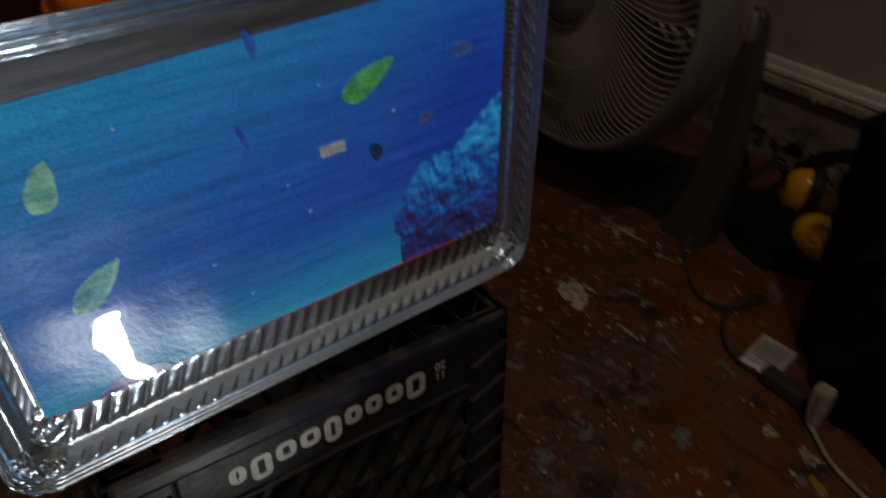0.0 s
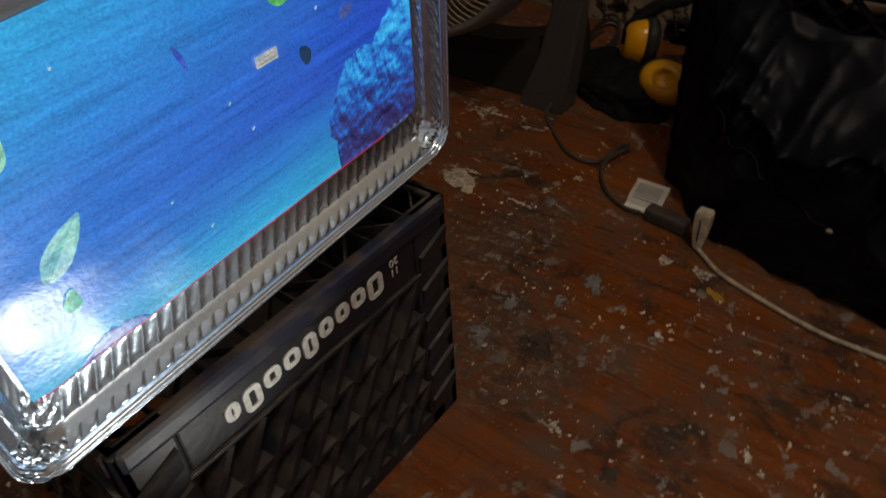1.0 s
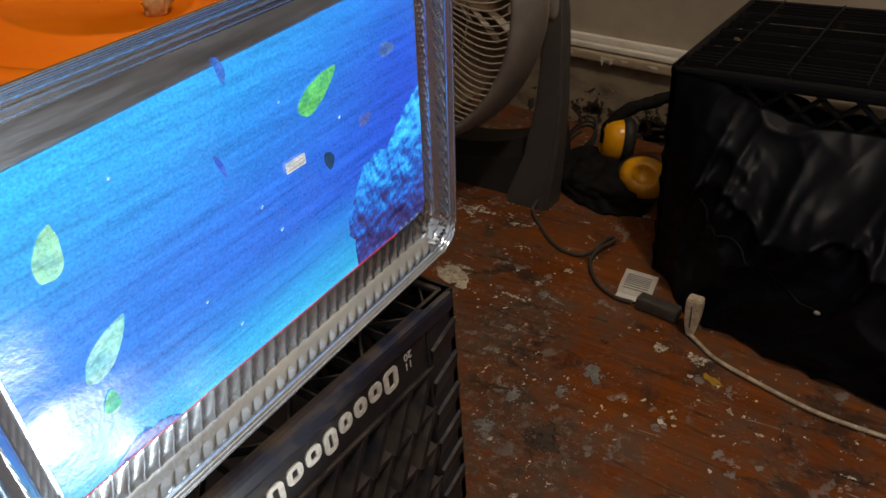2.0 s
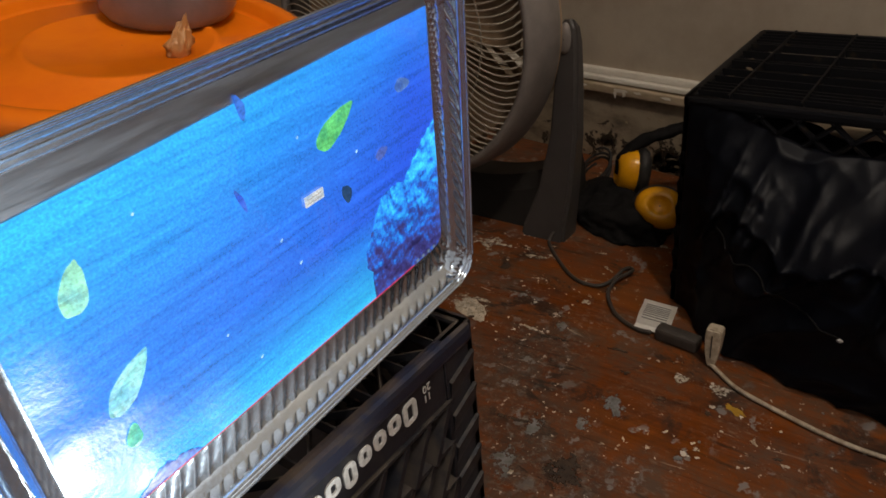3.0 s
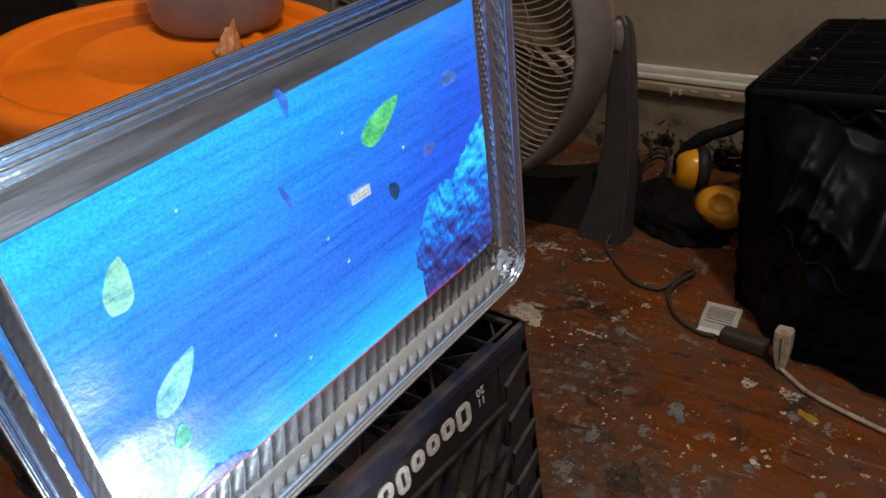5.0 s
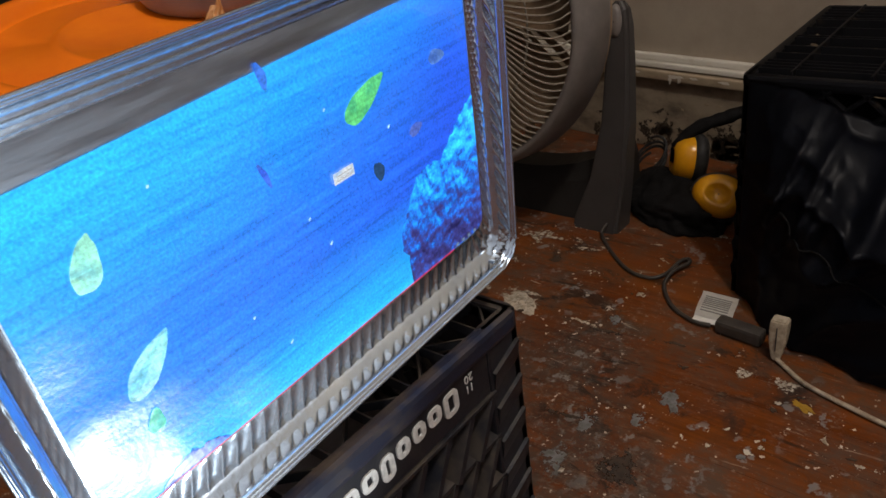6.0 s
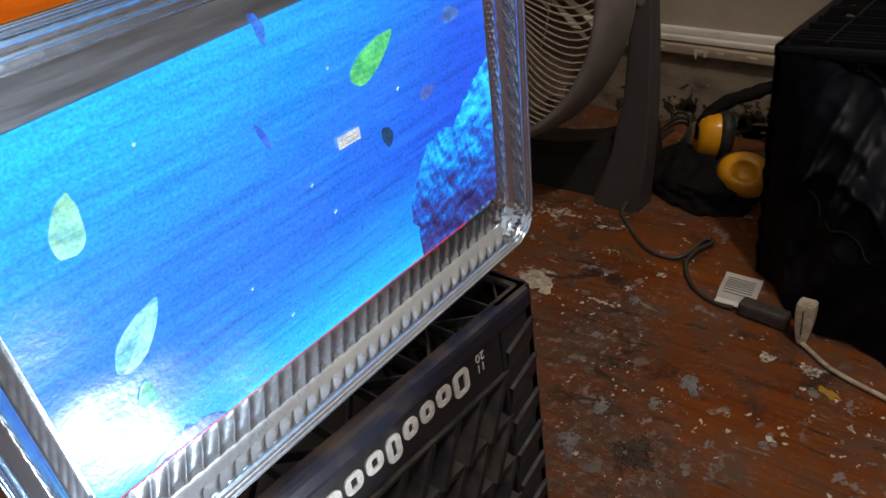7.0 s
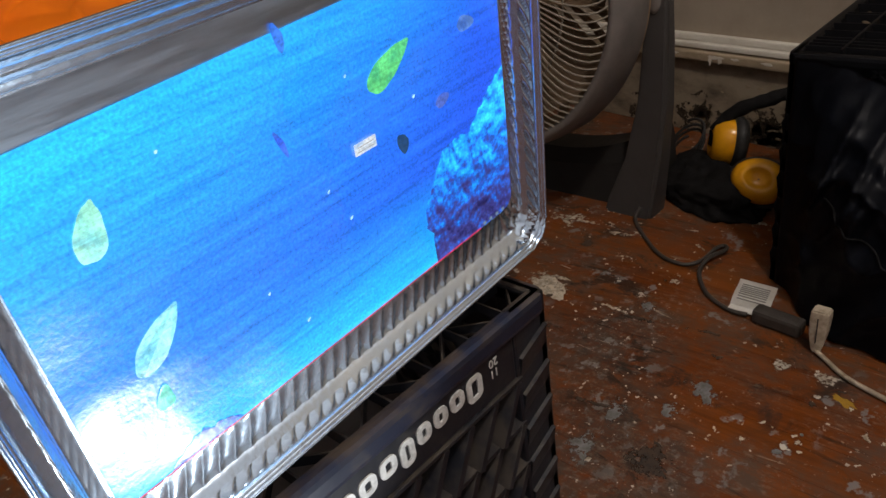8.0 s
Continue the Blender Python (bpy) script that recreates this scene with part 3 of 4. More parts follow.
ext = bmesh.ops.extrude_face_region(bm, geom=bm.faces[:])
bmesh.ops.translate(bm, vec=(0, 0.0008, 0), verts=[g for g in ext["geom"] if isinstance(g, bmesh.types.BMVert)])
part("bottom_sheet", bm, PANEL, tray, "plain brushed foil bottom")


def patch(name, points, y, material, parent, label=""):
    """A flat outline in the tray's plane."""
    bm = bmesh.new()
    bm.faces.new([bm.verts.new((x, y, z)) for x, z in points])
    return part(name, bm, material, parent, label)


# projected light is put in as emission here; no lamp throws this picture
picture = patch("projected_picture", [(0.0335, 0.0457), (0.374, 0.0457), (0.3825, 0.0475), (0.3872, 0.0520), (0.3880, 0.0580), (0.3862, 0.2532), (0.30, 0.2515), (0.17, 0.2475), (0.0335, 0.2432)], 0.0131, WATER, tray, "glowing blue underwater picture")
bm = bmesh.new()
outline = [(0.2935, 0.0462), (0.2925, 0.0690), (0.2880, 0.0780), (0.2885, 0.0965), (0.3035, 0.1155), (0.3125, 0.1280), (0.3270, 0.1315), (0.3425, 0.1295), (0.3490, 0.1360), (0.3605, 0.1465), (0.3800, 0.1600), (0.3868, 0.1640), (0.3874, 0.1300), (0.3876, 0.0580), (0.3868, 0.0523), (0.3822, 0.0479), (0.374, 0.0462)]
jag = []
for i, (a, b) in enumerate(zip(outline, outline[1:] + outline[:1])):
    for k in range(8):
        f = k / 8
        x, z = a[0] + (b[0] - a[0]) * f, a[1] + (b[1] - a[1]) * f
        rough = 0.0032 if 0 < i < 10 else 0
        jag.append((x + rough * noise.noise(Vector((x * 160, z * 160, 1))), z + rough * noise.noise(Vector((x * 160, z * 160, 7)))))
patch("rock_shape", jag, 0.0127, ROCK, tray, "lumpy blue rock in the picture")
mound = [(0.064 + 0.050 * f, 0.0464 + 0.0105 * math.sin(math.pi * f) ** 0.7 * (1 + 0.5 * noise.noise(Vector((f * 9, 3, 0))))) for f in [k / 24 for k in range(25)]]
patch("rock_shape", [*mound[::-1], (0.066, 0.0460), (0.112, 0.0460)], 0.0127, MOUND, tray, "low dim rock at the picture's foot")


def leaf(name, x, z, long, wide, turn, colour, label):
    """A plain pointed oval of light in the picture."""
    pts = []
    for i in range(40):
        a = 2 * math.pi * i / 40
        k = 1 + 0.12 * noise.noise(Vector((math.cos(a) * 1.8 + x * 90, math.sin(a) * 1.8, z * 90)))
        u, v = long / 2 * k * math.cos(a), wide / 2 * k * math.sin(a) * (1 - 0.35 * math.cos(a))
        c, s = math.cos(radians(turn)), math.sin(radians(turn))
        pts.append((x + u * c - v * s, z + u * s + v * c))
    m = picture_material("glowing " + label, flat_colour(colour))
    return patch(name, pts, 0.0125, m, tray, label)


leaf("colour_spot", 0.274, 0.204, 0.042, 0.017, 28, (0.07, 0.40, 0.14), "plain green oval of light")
leaf("colour_spot", 0.076, 0.197, 0.030, 0.015, 70, (0.20, 0.55, 0.45), "plain pale green oval of light")
leaf("colour_spot", 0.085, 0.127, 0.040, 0.017, 42, (0.16, 0.50, 0.55), "plain pale oval of light")
leaf("colour_spot", 0.077, 0.093, 0.016, 0.010, 80, (0.07, 0.46, 0.32), "small green oval of light")
leaf("colour_spot", 0.277, 0.151, 0.010, 0.014, 20, (0.012, 0.04, 0.10), "small dark oval of light")
leaf("colour_spot", 0.319, 0.164, 0.014, 0.009, 10, (0.05, 0.09, 0.35), "small dim oval of light")
leaf("colour_spot", 0.350, 0.206, 0.018, 0.010, -10, (0.05, 0.12, 0.35), "small dim oval of light")
leaf("colour_spot", 0.186, 0.191, 0.004, 0.018, 20, (0.03, 0.10, 0.50), "thin violet oval of light")
leaf("colour_spot", 0.200, 0.245, 0.006, 0.016, 10, (0.025, 0.12, 0.48), "small violet oval of light")
for k, (x, z) in enumerate([(0.153, 0.111), (0.210, 0.149), (0.223, 0.124), (0.239, 0.210), (0.292, 0.177), (0.174, 0.077), (0.118, 0.218)]):
    leaf("colour_spot", x, z, 0.0022 + 0.0006 * (k % 3), 0.0016, 40, (0.25, 0.45, 0.6), "tiny pale speck of light")
for k in range(4):
    patch("picture_mark", [(0.349 + 0.008 * k, 0.0475), (0.3525 + 0.008 * k, 0.0475), (0.3525 + 0.008 * k, 0.0500), (0.349 + 0.008 * k, 0.0500)], 0.0122, picture_material("glowing pale mark", flat_colour((0.10, 0.15, 0.22))), tray, "small pale mark of light")
patch("red_line", [(0.0345, 0.0458), (0.346, 0.0458), (0.346, 0.0470), (0.0345, 0.0470)], 0.0124, picture_material("glowing red line", flat_colour((0.36, 0.02, 0.05))), tray, "thin red line of light")
bm = box((0.2350, 0.0112, 0.1605), (0.2530, 0.0122, 0.1680), 0.0002)
# the beam's light on the sticker is put in as its own emission
sticker = part("sticker", bm, picture_material("self-glowing white sticker", flat_colour((0.36, 0.40, 0.44))), tray, "small white printed sticker")
for k in range(2):
    part("print_line", box((0.2370, 0.0108, 0.1624 + 0.0030 * k), (0.2505, 0.0111, 0.1629 + 0.0030 * k)), FAINT, sticker)


# ---- milk crates ----
def name_panel(c, turn, size, high, plastic):
    bm = box((0.045, 0.001, high - 0.064), (size - 0.045, 0.008, high - 0.020), 0.002)
    bm.transform(turn)
    part("name_panel", bm, plastic, c)
    bm = box((0.040, -0.002, high - 0.068), (size - 0.040, 0.010, high - 0.064), 0.001)
    bm.transform(turn)
    part("rail", bm, plastic, c)


def add_ridge(bm, a, b, out, half):
    """A slanting ridge from a to b on a flat face, its crest standing out by the given way."""
    a, b = Vector(a) - out * 0.2, Vector(b) - out * 0.2
    up = Vector((0, 0, half))
    ends = [[bm.verts.new(e - up), bm.verts.new(e + up), bm.verts.new(e + out * 1.4 + up * 0.95)] for e in (a, b)]
    for k in range(3):
        bm.faces.new((ends[0][k], ends[0][(k + 1) % 3], ends[1][(k + 1) % 3], ends[1][k]))
    bm.faces.new(ends[0]), bm.faces.new(ends[1])
    bmesh.ops.recalc_face_normals(bm, faces=bm.faces[:])


def crate(name, m, label, wide, deep, high, lettered):
    """A moulded crate, upside down: x and y across, its closed grid on top, letters on the side that faces -y."""
    c = empty(name, m, label, "milk crate", "black milk crates")
    t = 0.012
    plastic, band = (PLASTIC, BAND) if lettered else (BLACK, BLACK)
    for sx in (0, 1):
        for sy in (0, 1):
            pw = 0.045 if lettered or sx == 0 else 0.014
            x, y = (0, wide - pw)[sx], (0, deep - pw)[sy]
            bm = bmesh.new()
            ox, oy = (0.0, wide - t)[sx], (0.0, deep - t)[sy]
            add_box(bm, (x, oy, 0), (x + pw, oy + t, high), 0.003)
            add_box(bm, (ox, y, 0), (ox + t, y + pw, high), 0.003)
            for k in range(6 if pw > 0.02 else 0):
                z = 0.03 + k * 0.039
                fy, fx = (0.0, deep)[sy], (0.0, wide)[sx]
                py, px = (-1, 1)[sy], (-1, 1)[sx]
                add_ridge(bm, (x + 0.004, fy, z), (x + 0.041, fy, z + 0.014), Vector((0, py, 0)) * 0.003, 0.013)
                add_ridge(bm, (fx, y + 0.004, z), (fx, y + 0.041, z + 0.014), Vector((px, 0, 0)) * 0.003, 0.013)
            part("corner_post", bm, plastic, c)
    sides = [((0, 0, 0), (1, 0, 0), (0, -1, 0), wide), ((wide, 0, 0), (0, 1, 0), (1, 0, 0), deep), ((wide, deep, 0), (-1, 0, 0), (0, 1, 0), wide), ((0, deep, 0), (0, -1, 0), (-1, 0, 0), deep)]
    for i, (o, along, out, size) in enumerate(sides):
        o, along, out, up = Vector(o), Vector(along), Vector(out), Vector((0, 0, 1))
        turn = Matrix((along, -out, up)).transposed().to_4x4()
        turn.translation = o
        bm = box((0.004, -0.003, high - (0.020 if lettered else 0.016)), (size - 0.004, 0.012, high), 0.005)
        bm.transform(turn)
        part("top_band", bm, band, c)
        bm = box((0.02, 0.0, 0), (size - 0.02, 0.012, 0.022), 0.003)
        bm.transform(turn)
        part("bottom_band", bm, plastic, c)
        if i == 1 and not lettered:
            continue
        hi = high - 0.020
        if lettered:
            hi = high - 0.068
            name_panel(c, turn, size, high, plastic)
        bm = bmesh.new()
        if i == 3 and not lettered:
            add_box(bm, (0.040, 0.001, 0.02), (0.098, 0.011, high - 0.012), 0.002)
            zt, zb, lean = high - 0.014, high - 0.104, 0.101
            for k in range(-2, 6):
                for x0, x1 in ((0.095 + 0.045 * k, 0.095 + 0.045 * k + lean), (0.095 + 0.045 * k + lean, 0.095 + 0.045 * k)):
                    f0, f1 = 0.0, 1.0
                    for limit, sign in ((0.090, 1), (size - 0.035, -1)):
                        d0, d1 = (x0 - limit) * sign, (x1 - limit) * sign
                        if d0 < 0 and d1 < 0:
                            f0, f1 = 1.0, 0.0
                        elif d0 < 0:
                            f0 = max(f0, d0 / (d0 - d1))
                        elif d1 < 0:
                            f1 = min(f1, d0 / (d0 - d1))
                    if f1 - f0 > 0.05:
                        add_bar(bm, (x0 + (x1 - x0) * f0, 0.006, zt + (zb - zt) * f0), (x0 + (x1 - x0) * f1, 0.006, zt + (zb - zt) * f1), 0.0065, 0.009, (0, -1, 0))
            bm.transform(turn)
            part("side_lattice", bm, plastic, c)
            continue
        lo, step = 0.022, 0.0310 if lettered else 0.045
        thick = 1.0 if lettered else 0.55
        rows = 4 if lettered else 8
        dz = (hi - lo) / rows
        for r in range(rows):
            z = lo + r * dz
            if r:
                add_bar(bm, (0.04, 0.010, z), (size - 0.04, 0.012, z), 0.010 * thick, 0.013, (0, -1, 0))
            x = 0.045
            while x < size - 0.045 - 0.005:
                x2 = min(x + step, size - 0.043)
                add_bar(bm, (x, 0.013, z), (x2, 0.016, z + dz), 0.013 * thick, 0.018, (0, -1, 0))
                if not lettered:
                    add_bar(bm, (x2, 0.009, z), (x, 0.011, z + dz), 0.008 * thick, 0.008, (0, -1, 0))
                x += step
        bm.transform(turn)
        part("side_lattice", bm, plastic, c)
    bm = bmesh.new()
    if lettered:
        n = 8
        for k in range(1, n):
            a, b = wide * k / n, deep * k / n
            add_bar(bm, (a, 0.010, high - 0.010), (a, deep - 0.010, high - 0.010), 0.004, 0.008, (0, 0, 1))
            add_bar(bm, (0.010, b, high - 0.010), (wide - 0.010, b, high - 0.010), 0.004, 0.008, (0, 0, 1))
        for k in range(n):
            for j in range(n):
                a, b, sx, sy = wide * k / n, deep * j / n, wide / n, deep / n
                ends = ((a, b), (a + sx, b + sy)) if (k + j) % 2 else ((a + sx, b), (a, b + sy))
                add_bar(bm, (*ends[0], high - 0.011), (*ends[1], high - 0.011), 0.004, 0.007, (0, 0, 1))
    else:
        add_box(bm, (0.010, 0.010, high - 0.018), (wide - 0.115, deep - 0.010, high - 0.0135))
        for x in (0.024, 0.037, 0.050, 0.063, 0.095, 0.130, 0.175, 0.185, 0.230, 0.275, 0.285, 0.303, 0.321, 0.339, 0.357):
            add_bar(bm, (x, 0.010, high - 0.008), (x, deep - 0.010, high - 0.008), 0.0045 if x < 0.29 else 0.003, 0.011, (0, 0, 1))
        for y in (0.015, 0.105, 0.195, 0.285):
            add_bar(bm, (0.010, y, high - 0.007), (wide - 0.010, y, high - 0.007), 0.006, 0.011, (0, 0, 1))
    part("top_grid", bm, plastic, c)
    return c, high


crate_1, top = crate("milk_crate", pose(0.040, 0.451, 0), "dusty black plastic milk crate, upside down under the tray", 0.338, 0.335, 0.283, True)
# the maker's mark as plain white rings, upside down like the crate
# (width, height)
BLOCKS = [(0.0180, 0.0235), (0.0160, 0.0165), (0.0150, 0.0165), (0.0150, 0.0165), (0.0145, 0.0235), (0.0165, 0.0165), (0.0165, 0.0165), (0.0165, 0.0235), (0.0130, 0.0165)]
x = 0.2500
for w, tall in BLOCKS:
    bm = bmesh.new()
    lo = 0.2580 - tall
    outer = rounded(x - w, lo, x, 0.2580, 0.0060, 1, 6)
    inner = rounded(x - w + 0.0054, lo + 0.0042, x - 0.0054, 0.2580 - 0.0042, 0.0016, 1, 6)
    a = [bm.verts.new((p[0], -0.0004, p[1])) for p in outer]
    b = [bm.verts.new((p[0], -0.0004, p[1])) for p in inner]
    for k in range(len(a)):
        m = (k + 1) % len(a)
        bm.faces.new((a[k], a[m], b[m], b[k]))
    grown = bmesh.ops.extrude_face_region(bm, geom=bm.faces[:])
    bmesh.ops.translate(bm, vec=(0, 0.0014, 0), verts=[g for g in grown["geom"] if isinstance(g, bmesh.types.BMVert)])
    for v in bm.verts:
        v.co.z -= 0.05 * (0.25 - v.co.x)
    part("white_ring", bm, PRINT, crate_1, "plain white printed ring")
    x -= w + 0.0036


def writing(text, size, m, material, parent, name="printed_number"):
    cu = bpy.data.curves.new(name, "FONT")
    cu.body, cu.size, cu.extrude, cu.align_x = text, size, 0.0003, "CENTER"
    ob = new("lettering", cu)
    me = bpy.data.meshes.new_from_object(ob.evaluated_get(bpy.context.evaluated_depsgraph_get()))
    bpy.data.objects.remove(ob)
    me.materials.append(material)
    made = new(name, me)
    made.parent = parent
    made.matrix_basis = m
    return made


writing("11", 0.011, pose(0.2655, 0.0003, 0.2475, 90, 180, 0), PRINT, crate_1)
writing("20", 0.011, pose(0.2655, 0.0003, 0.2580, 90, 180, 0), PRINT, crate_1)

# the second crate lies on its side against the wall, a black bag hangs over its mouth
crate_2, top = crate("milk_crate", pose(0.901, 0.106, 0), "black plastic milk crate holding a black bag", 0.38, 0.34, 0.33, False)

rng = random.Random(12)
for x, y, r in [(0.030, 0.288, 0.008), (0.075, 0.30, 0.012), (0.115, 0.315, 0.010), (0.16, 0.30, 0.011), (0.21, 0.31, 0.009), (0.045, 0.17, 0.008), (0.15, 0.22, 0.010), (0.10, 0.13, 0.009), (0.24, 0.18, 0.012)]:
    bm = bmesh.new()
    bmesh.ops.create_icosphere(bm, subdivisions=2, radius=1)
    for v in bm.verts:
        k = 1 + 0.7 * noise.noise(v.co * 2.2 + Vector((x * 80, y * 80, 0)))
        v.co = Vector((v.co.x * r * 0.8 * k, v.co.y * r * 0.4 * k, v.co.z * 0.0020))
    bm.transform(pose(x, y, top - 0.0045, 0, 0, rng.uniform(0, 180)))
    part("dust_clump", bm, LINT, crate_2, "brown dust clump", True)


def bag_point(u, v, out=0.0):
    """A slack sack hung in the crate's mouth: soft folds run down from its edge, then it bulges out smooth over the floor."""
    y = 0.436 - 0.485 * u
    high = 0.322 - 0.036 * min(1, max(0, u - 0.12) / 0.20)
    z = high * (1 - v) + 0.004
    swell = min(1, u * 4.5)
    bulge = 0.004 + 0.034 * min(1, v / 0.4) ** 0.9 * swell + 0.02 * u + (0.01 + 0.13 * u) * math.sin(min(1, v * 1.1) * math.pi * 0.60)
    p = Vector((0, y * 9 + z * 3, z * 8))
    warp = Vector((noise.noise(p * 0.6), noise.noise(p * 0.6 + Vector((5, 0, 0))), 0)) * 0.9
    fade = math.exp(-((v - 0.38) / 0.24) ** 2)
    folds = 0.026 * fade * (1 - abs(noise.noise(Vector((y * 19 + z * 9, z * 4.5, 0.3)) + warp))) ** 5
    slump = 0.017 * math.exp(-((v - 0.36 - 0.05 * math.sin(u * 21) - 0.03 * noise.noise(Vector((u * 14, 7, 0)))) / 0.024) ** 2) * swell
    crease = 0.013 * (1 - abs(noise.noise(p * 1.2 + warp))) ** 6 + 0.016 * noise.noise(p * 0.45 + warp) + 0.003 * (1 - abs(noise.noise(p * 3.1 + warp * 1.5))) ** 4
    return Vector((0.893 - (bulge + folds + slump + crease + out) * min(1, u * 10), y, max(z, 0.004)))


bag = empty("bag", pose(0, 0, 0), "slack crumpled black bag stuffed before a milk crate", "bag")
bm = bmesh.new()
nu, nv = 130, 80
grid = [[bm.verts.new(bag_point(i / nu, j / nv)) for i in range(nu + 1)] for j in range(nv + 1)]
for p, q in zip(grid, grid[1:]):
    for i in range(nu):
        bm.faces.new((p[i], q[i], q[i + 1], p[i + 1]))
bmesh.ops.solidify(bm, geom=bm.faces[:], thickness=0.003)
part("body", bm, CLOTH, bag, "", True)
# the sack's back rises inside the crate behind the lattice
bm = bmesh.new()
rows = []
for j in range(25):
    f = j / 24
    y = 0.428 - 0.315 * f
    crest = 0.312 - 0.050 * min(1, max(0, f - 0.22) / 0.35) - 0.006 * math.sin(f * 7) + 0.006 * noise.noise(Vector((y * 40, 0, 2)))
    rows.append([bm.verts.new((0.928 + 0.05 * g * g + 0.008 * noise.noise(Vector((y * 25, g * 3, 4))), y, 0.10 + (crest - 0.10) * (1 - (1 - g) ** 1.5))) for g in [k / 10 for k in range(11)]])
for p, q in zip(rows, rows[1:]):
    for i in range(10):
        bm.faces.new((p[i], p[i + 1], q[i + 1], q[i]))
bmesh.ops.solidify(bm, geom=bm.faces[:], thickness=0.003)
part("inner_fold", bm, CLOTH, bag, "black cloth behind the lattice", True)
bm = tube([bag_point(0.14 + 0.36 * f, 0.45 + 0.20 * f, 0.001) for f in [k / 40 for k in range(41)]], 0.0016, 6)
part("seam", bm, FELT, bag, "stitched seam", True)
bm = bmesh.new()
bmesh.ops.create_icosphere(bm, subdivisions=2, radius=0.0032)
bm.transform(Matrix.Translation(bag_point(0.505, 0.655, 0.002)) @ Matrix.Diagonal((0.7, 1.3, 0.9, 1)))
part("zip_pull", bm, INK, bag, "small dull zip pull", True)

# ---- fan ----
FAN = Vector((0.90, 0.945, 0.39))
fan = empty("floor_fan", pose(FAN.x, FAN.y, 0), "grey drum floor fan with cream wire grille", "fan")
to_fan = Matrix.Translation((0, 0, FAN.z)) @ Matrix.Rotation(radians(-90), 4, "Y")
R = 0.252
bm = lathe([(R - 0.004, -0.004), (R, 0.004), (R + 0.006, 0.008), (R + 0.012, 0.005), (R + 0.018, -0.008), (R + 0.022, -0.035), (R + 0.024, -0.066), (R + 0.023, -0.072), (R + 0.016, -0.072), (R + 0.010, -0.05), (R, -0.012)], 128)
bm.transform(to_fan)
part("drum", bm, GREY_PLASTIC, fan, "", True)
bm = lathe([(R + 0.019, -0.073), (R + 0.018, -0.082), (R - 0.005, -0.115), (R - 0.05, -0.15), (R - 0.10, -0.165), (0.05, -0.17), (0.001, -0.17)], 128)
slots = [f for f in bm.faces if 0.07 < math.hypot(*f.calc_center_median()[:2]) < R - 0.01 and int(math.degrees(math.atan2(f.calc_center_median().y, f.calc_center_median().x)) % 360 / 2.8125) % 4 < 2]
bmesh.ops.delete(bm, geom=slots, context="FACES")
bmesh.ops.solidify(bm, geom=bm.faces[:], thickness=0.002)
bm.transform(to_fan)
part("back_shell", bm, DUSTY, fan, "", True)
spokes = 118
wire_line = [(0.05 + (R - 0.05) * f, 0.40 * (1 - f) ** 1.5 + 0.14 * f ** 5, -0.004 + 0.022 * math.sin(f * math.pi * 0.9)) for f in [k / 14 for k in range(15)]]
bm = tube([(r * math.cos(a), r * math.sin(a), z) for r, a, z in wire_line], 0.0015, 5)
bm.transform(to_fan)
first = part("grille_wire", bm, WIRE, fan)
axis = to_fan.to_3x3() @ Vector((0, 0, 1))
for k in range(1, spokes):
    o = new("grille_wire", first.data)
    o.parent = fan
    o.matrix_basis = Matrix.Translation((0, 0, FAN.z)) @ Matrix.Rotation(2 * math.pi * k / spokes, 4, axis) @ Matrix.Translation((0, 0, -FAN.z))
for r in (0.06, 0.125, 0.182):
    bm = tube([(r * math.cos(a), r * math.sin(a), 0.012) for a in [2 * math.pi * k / 64 for k in range(65)]], 0.0018, 5)
    bm.transform(to_fan)
    part("grille_ring", bm, WIRE, fan)
bm = lathe([(0.001, 0.022), (0.045, 0.020), (0.058, 0.010), (0.058, -0.002)], 48)
bm.transform(to_fan)
part("hub_cap", bm, GREY_PLASTIC, fan, "", True)
for k in range(5):
    bm = bmesh.new()
    rows = []
    for i in range(9):
        r = 0.05 + 0.18 * i / 8
        w = 0.5 - 0.012 * i
        rows.append([bm.verts.new((r * math.cos(w * s), r * math.sin(w * s), -0.06 - 0.035 * s)) for s in (-1, -0.33, 0.33, 1)])
    for p, q in zip(rows, rows[1:]):
        for i in range(3):
            bm.faces.new((p[i], p[i + 1], q[i + 1], q[i]))
    bmesh.ops.solidify(bm, geom=bm.faces[:], thickness=0.003)
    bm.transform(to_fan @ Matrix.Rotation(2 * math.pi * k / 5, 4, "Z"))
    part("blade", bm, DUSTY, fan, "", True)
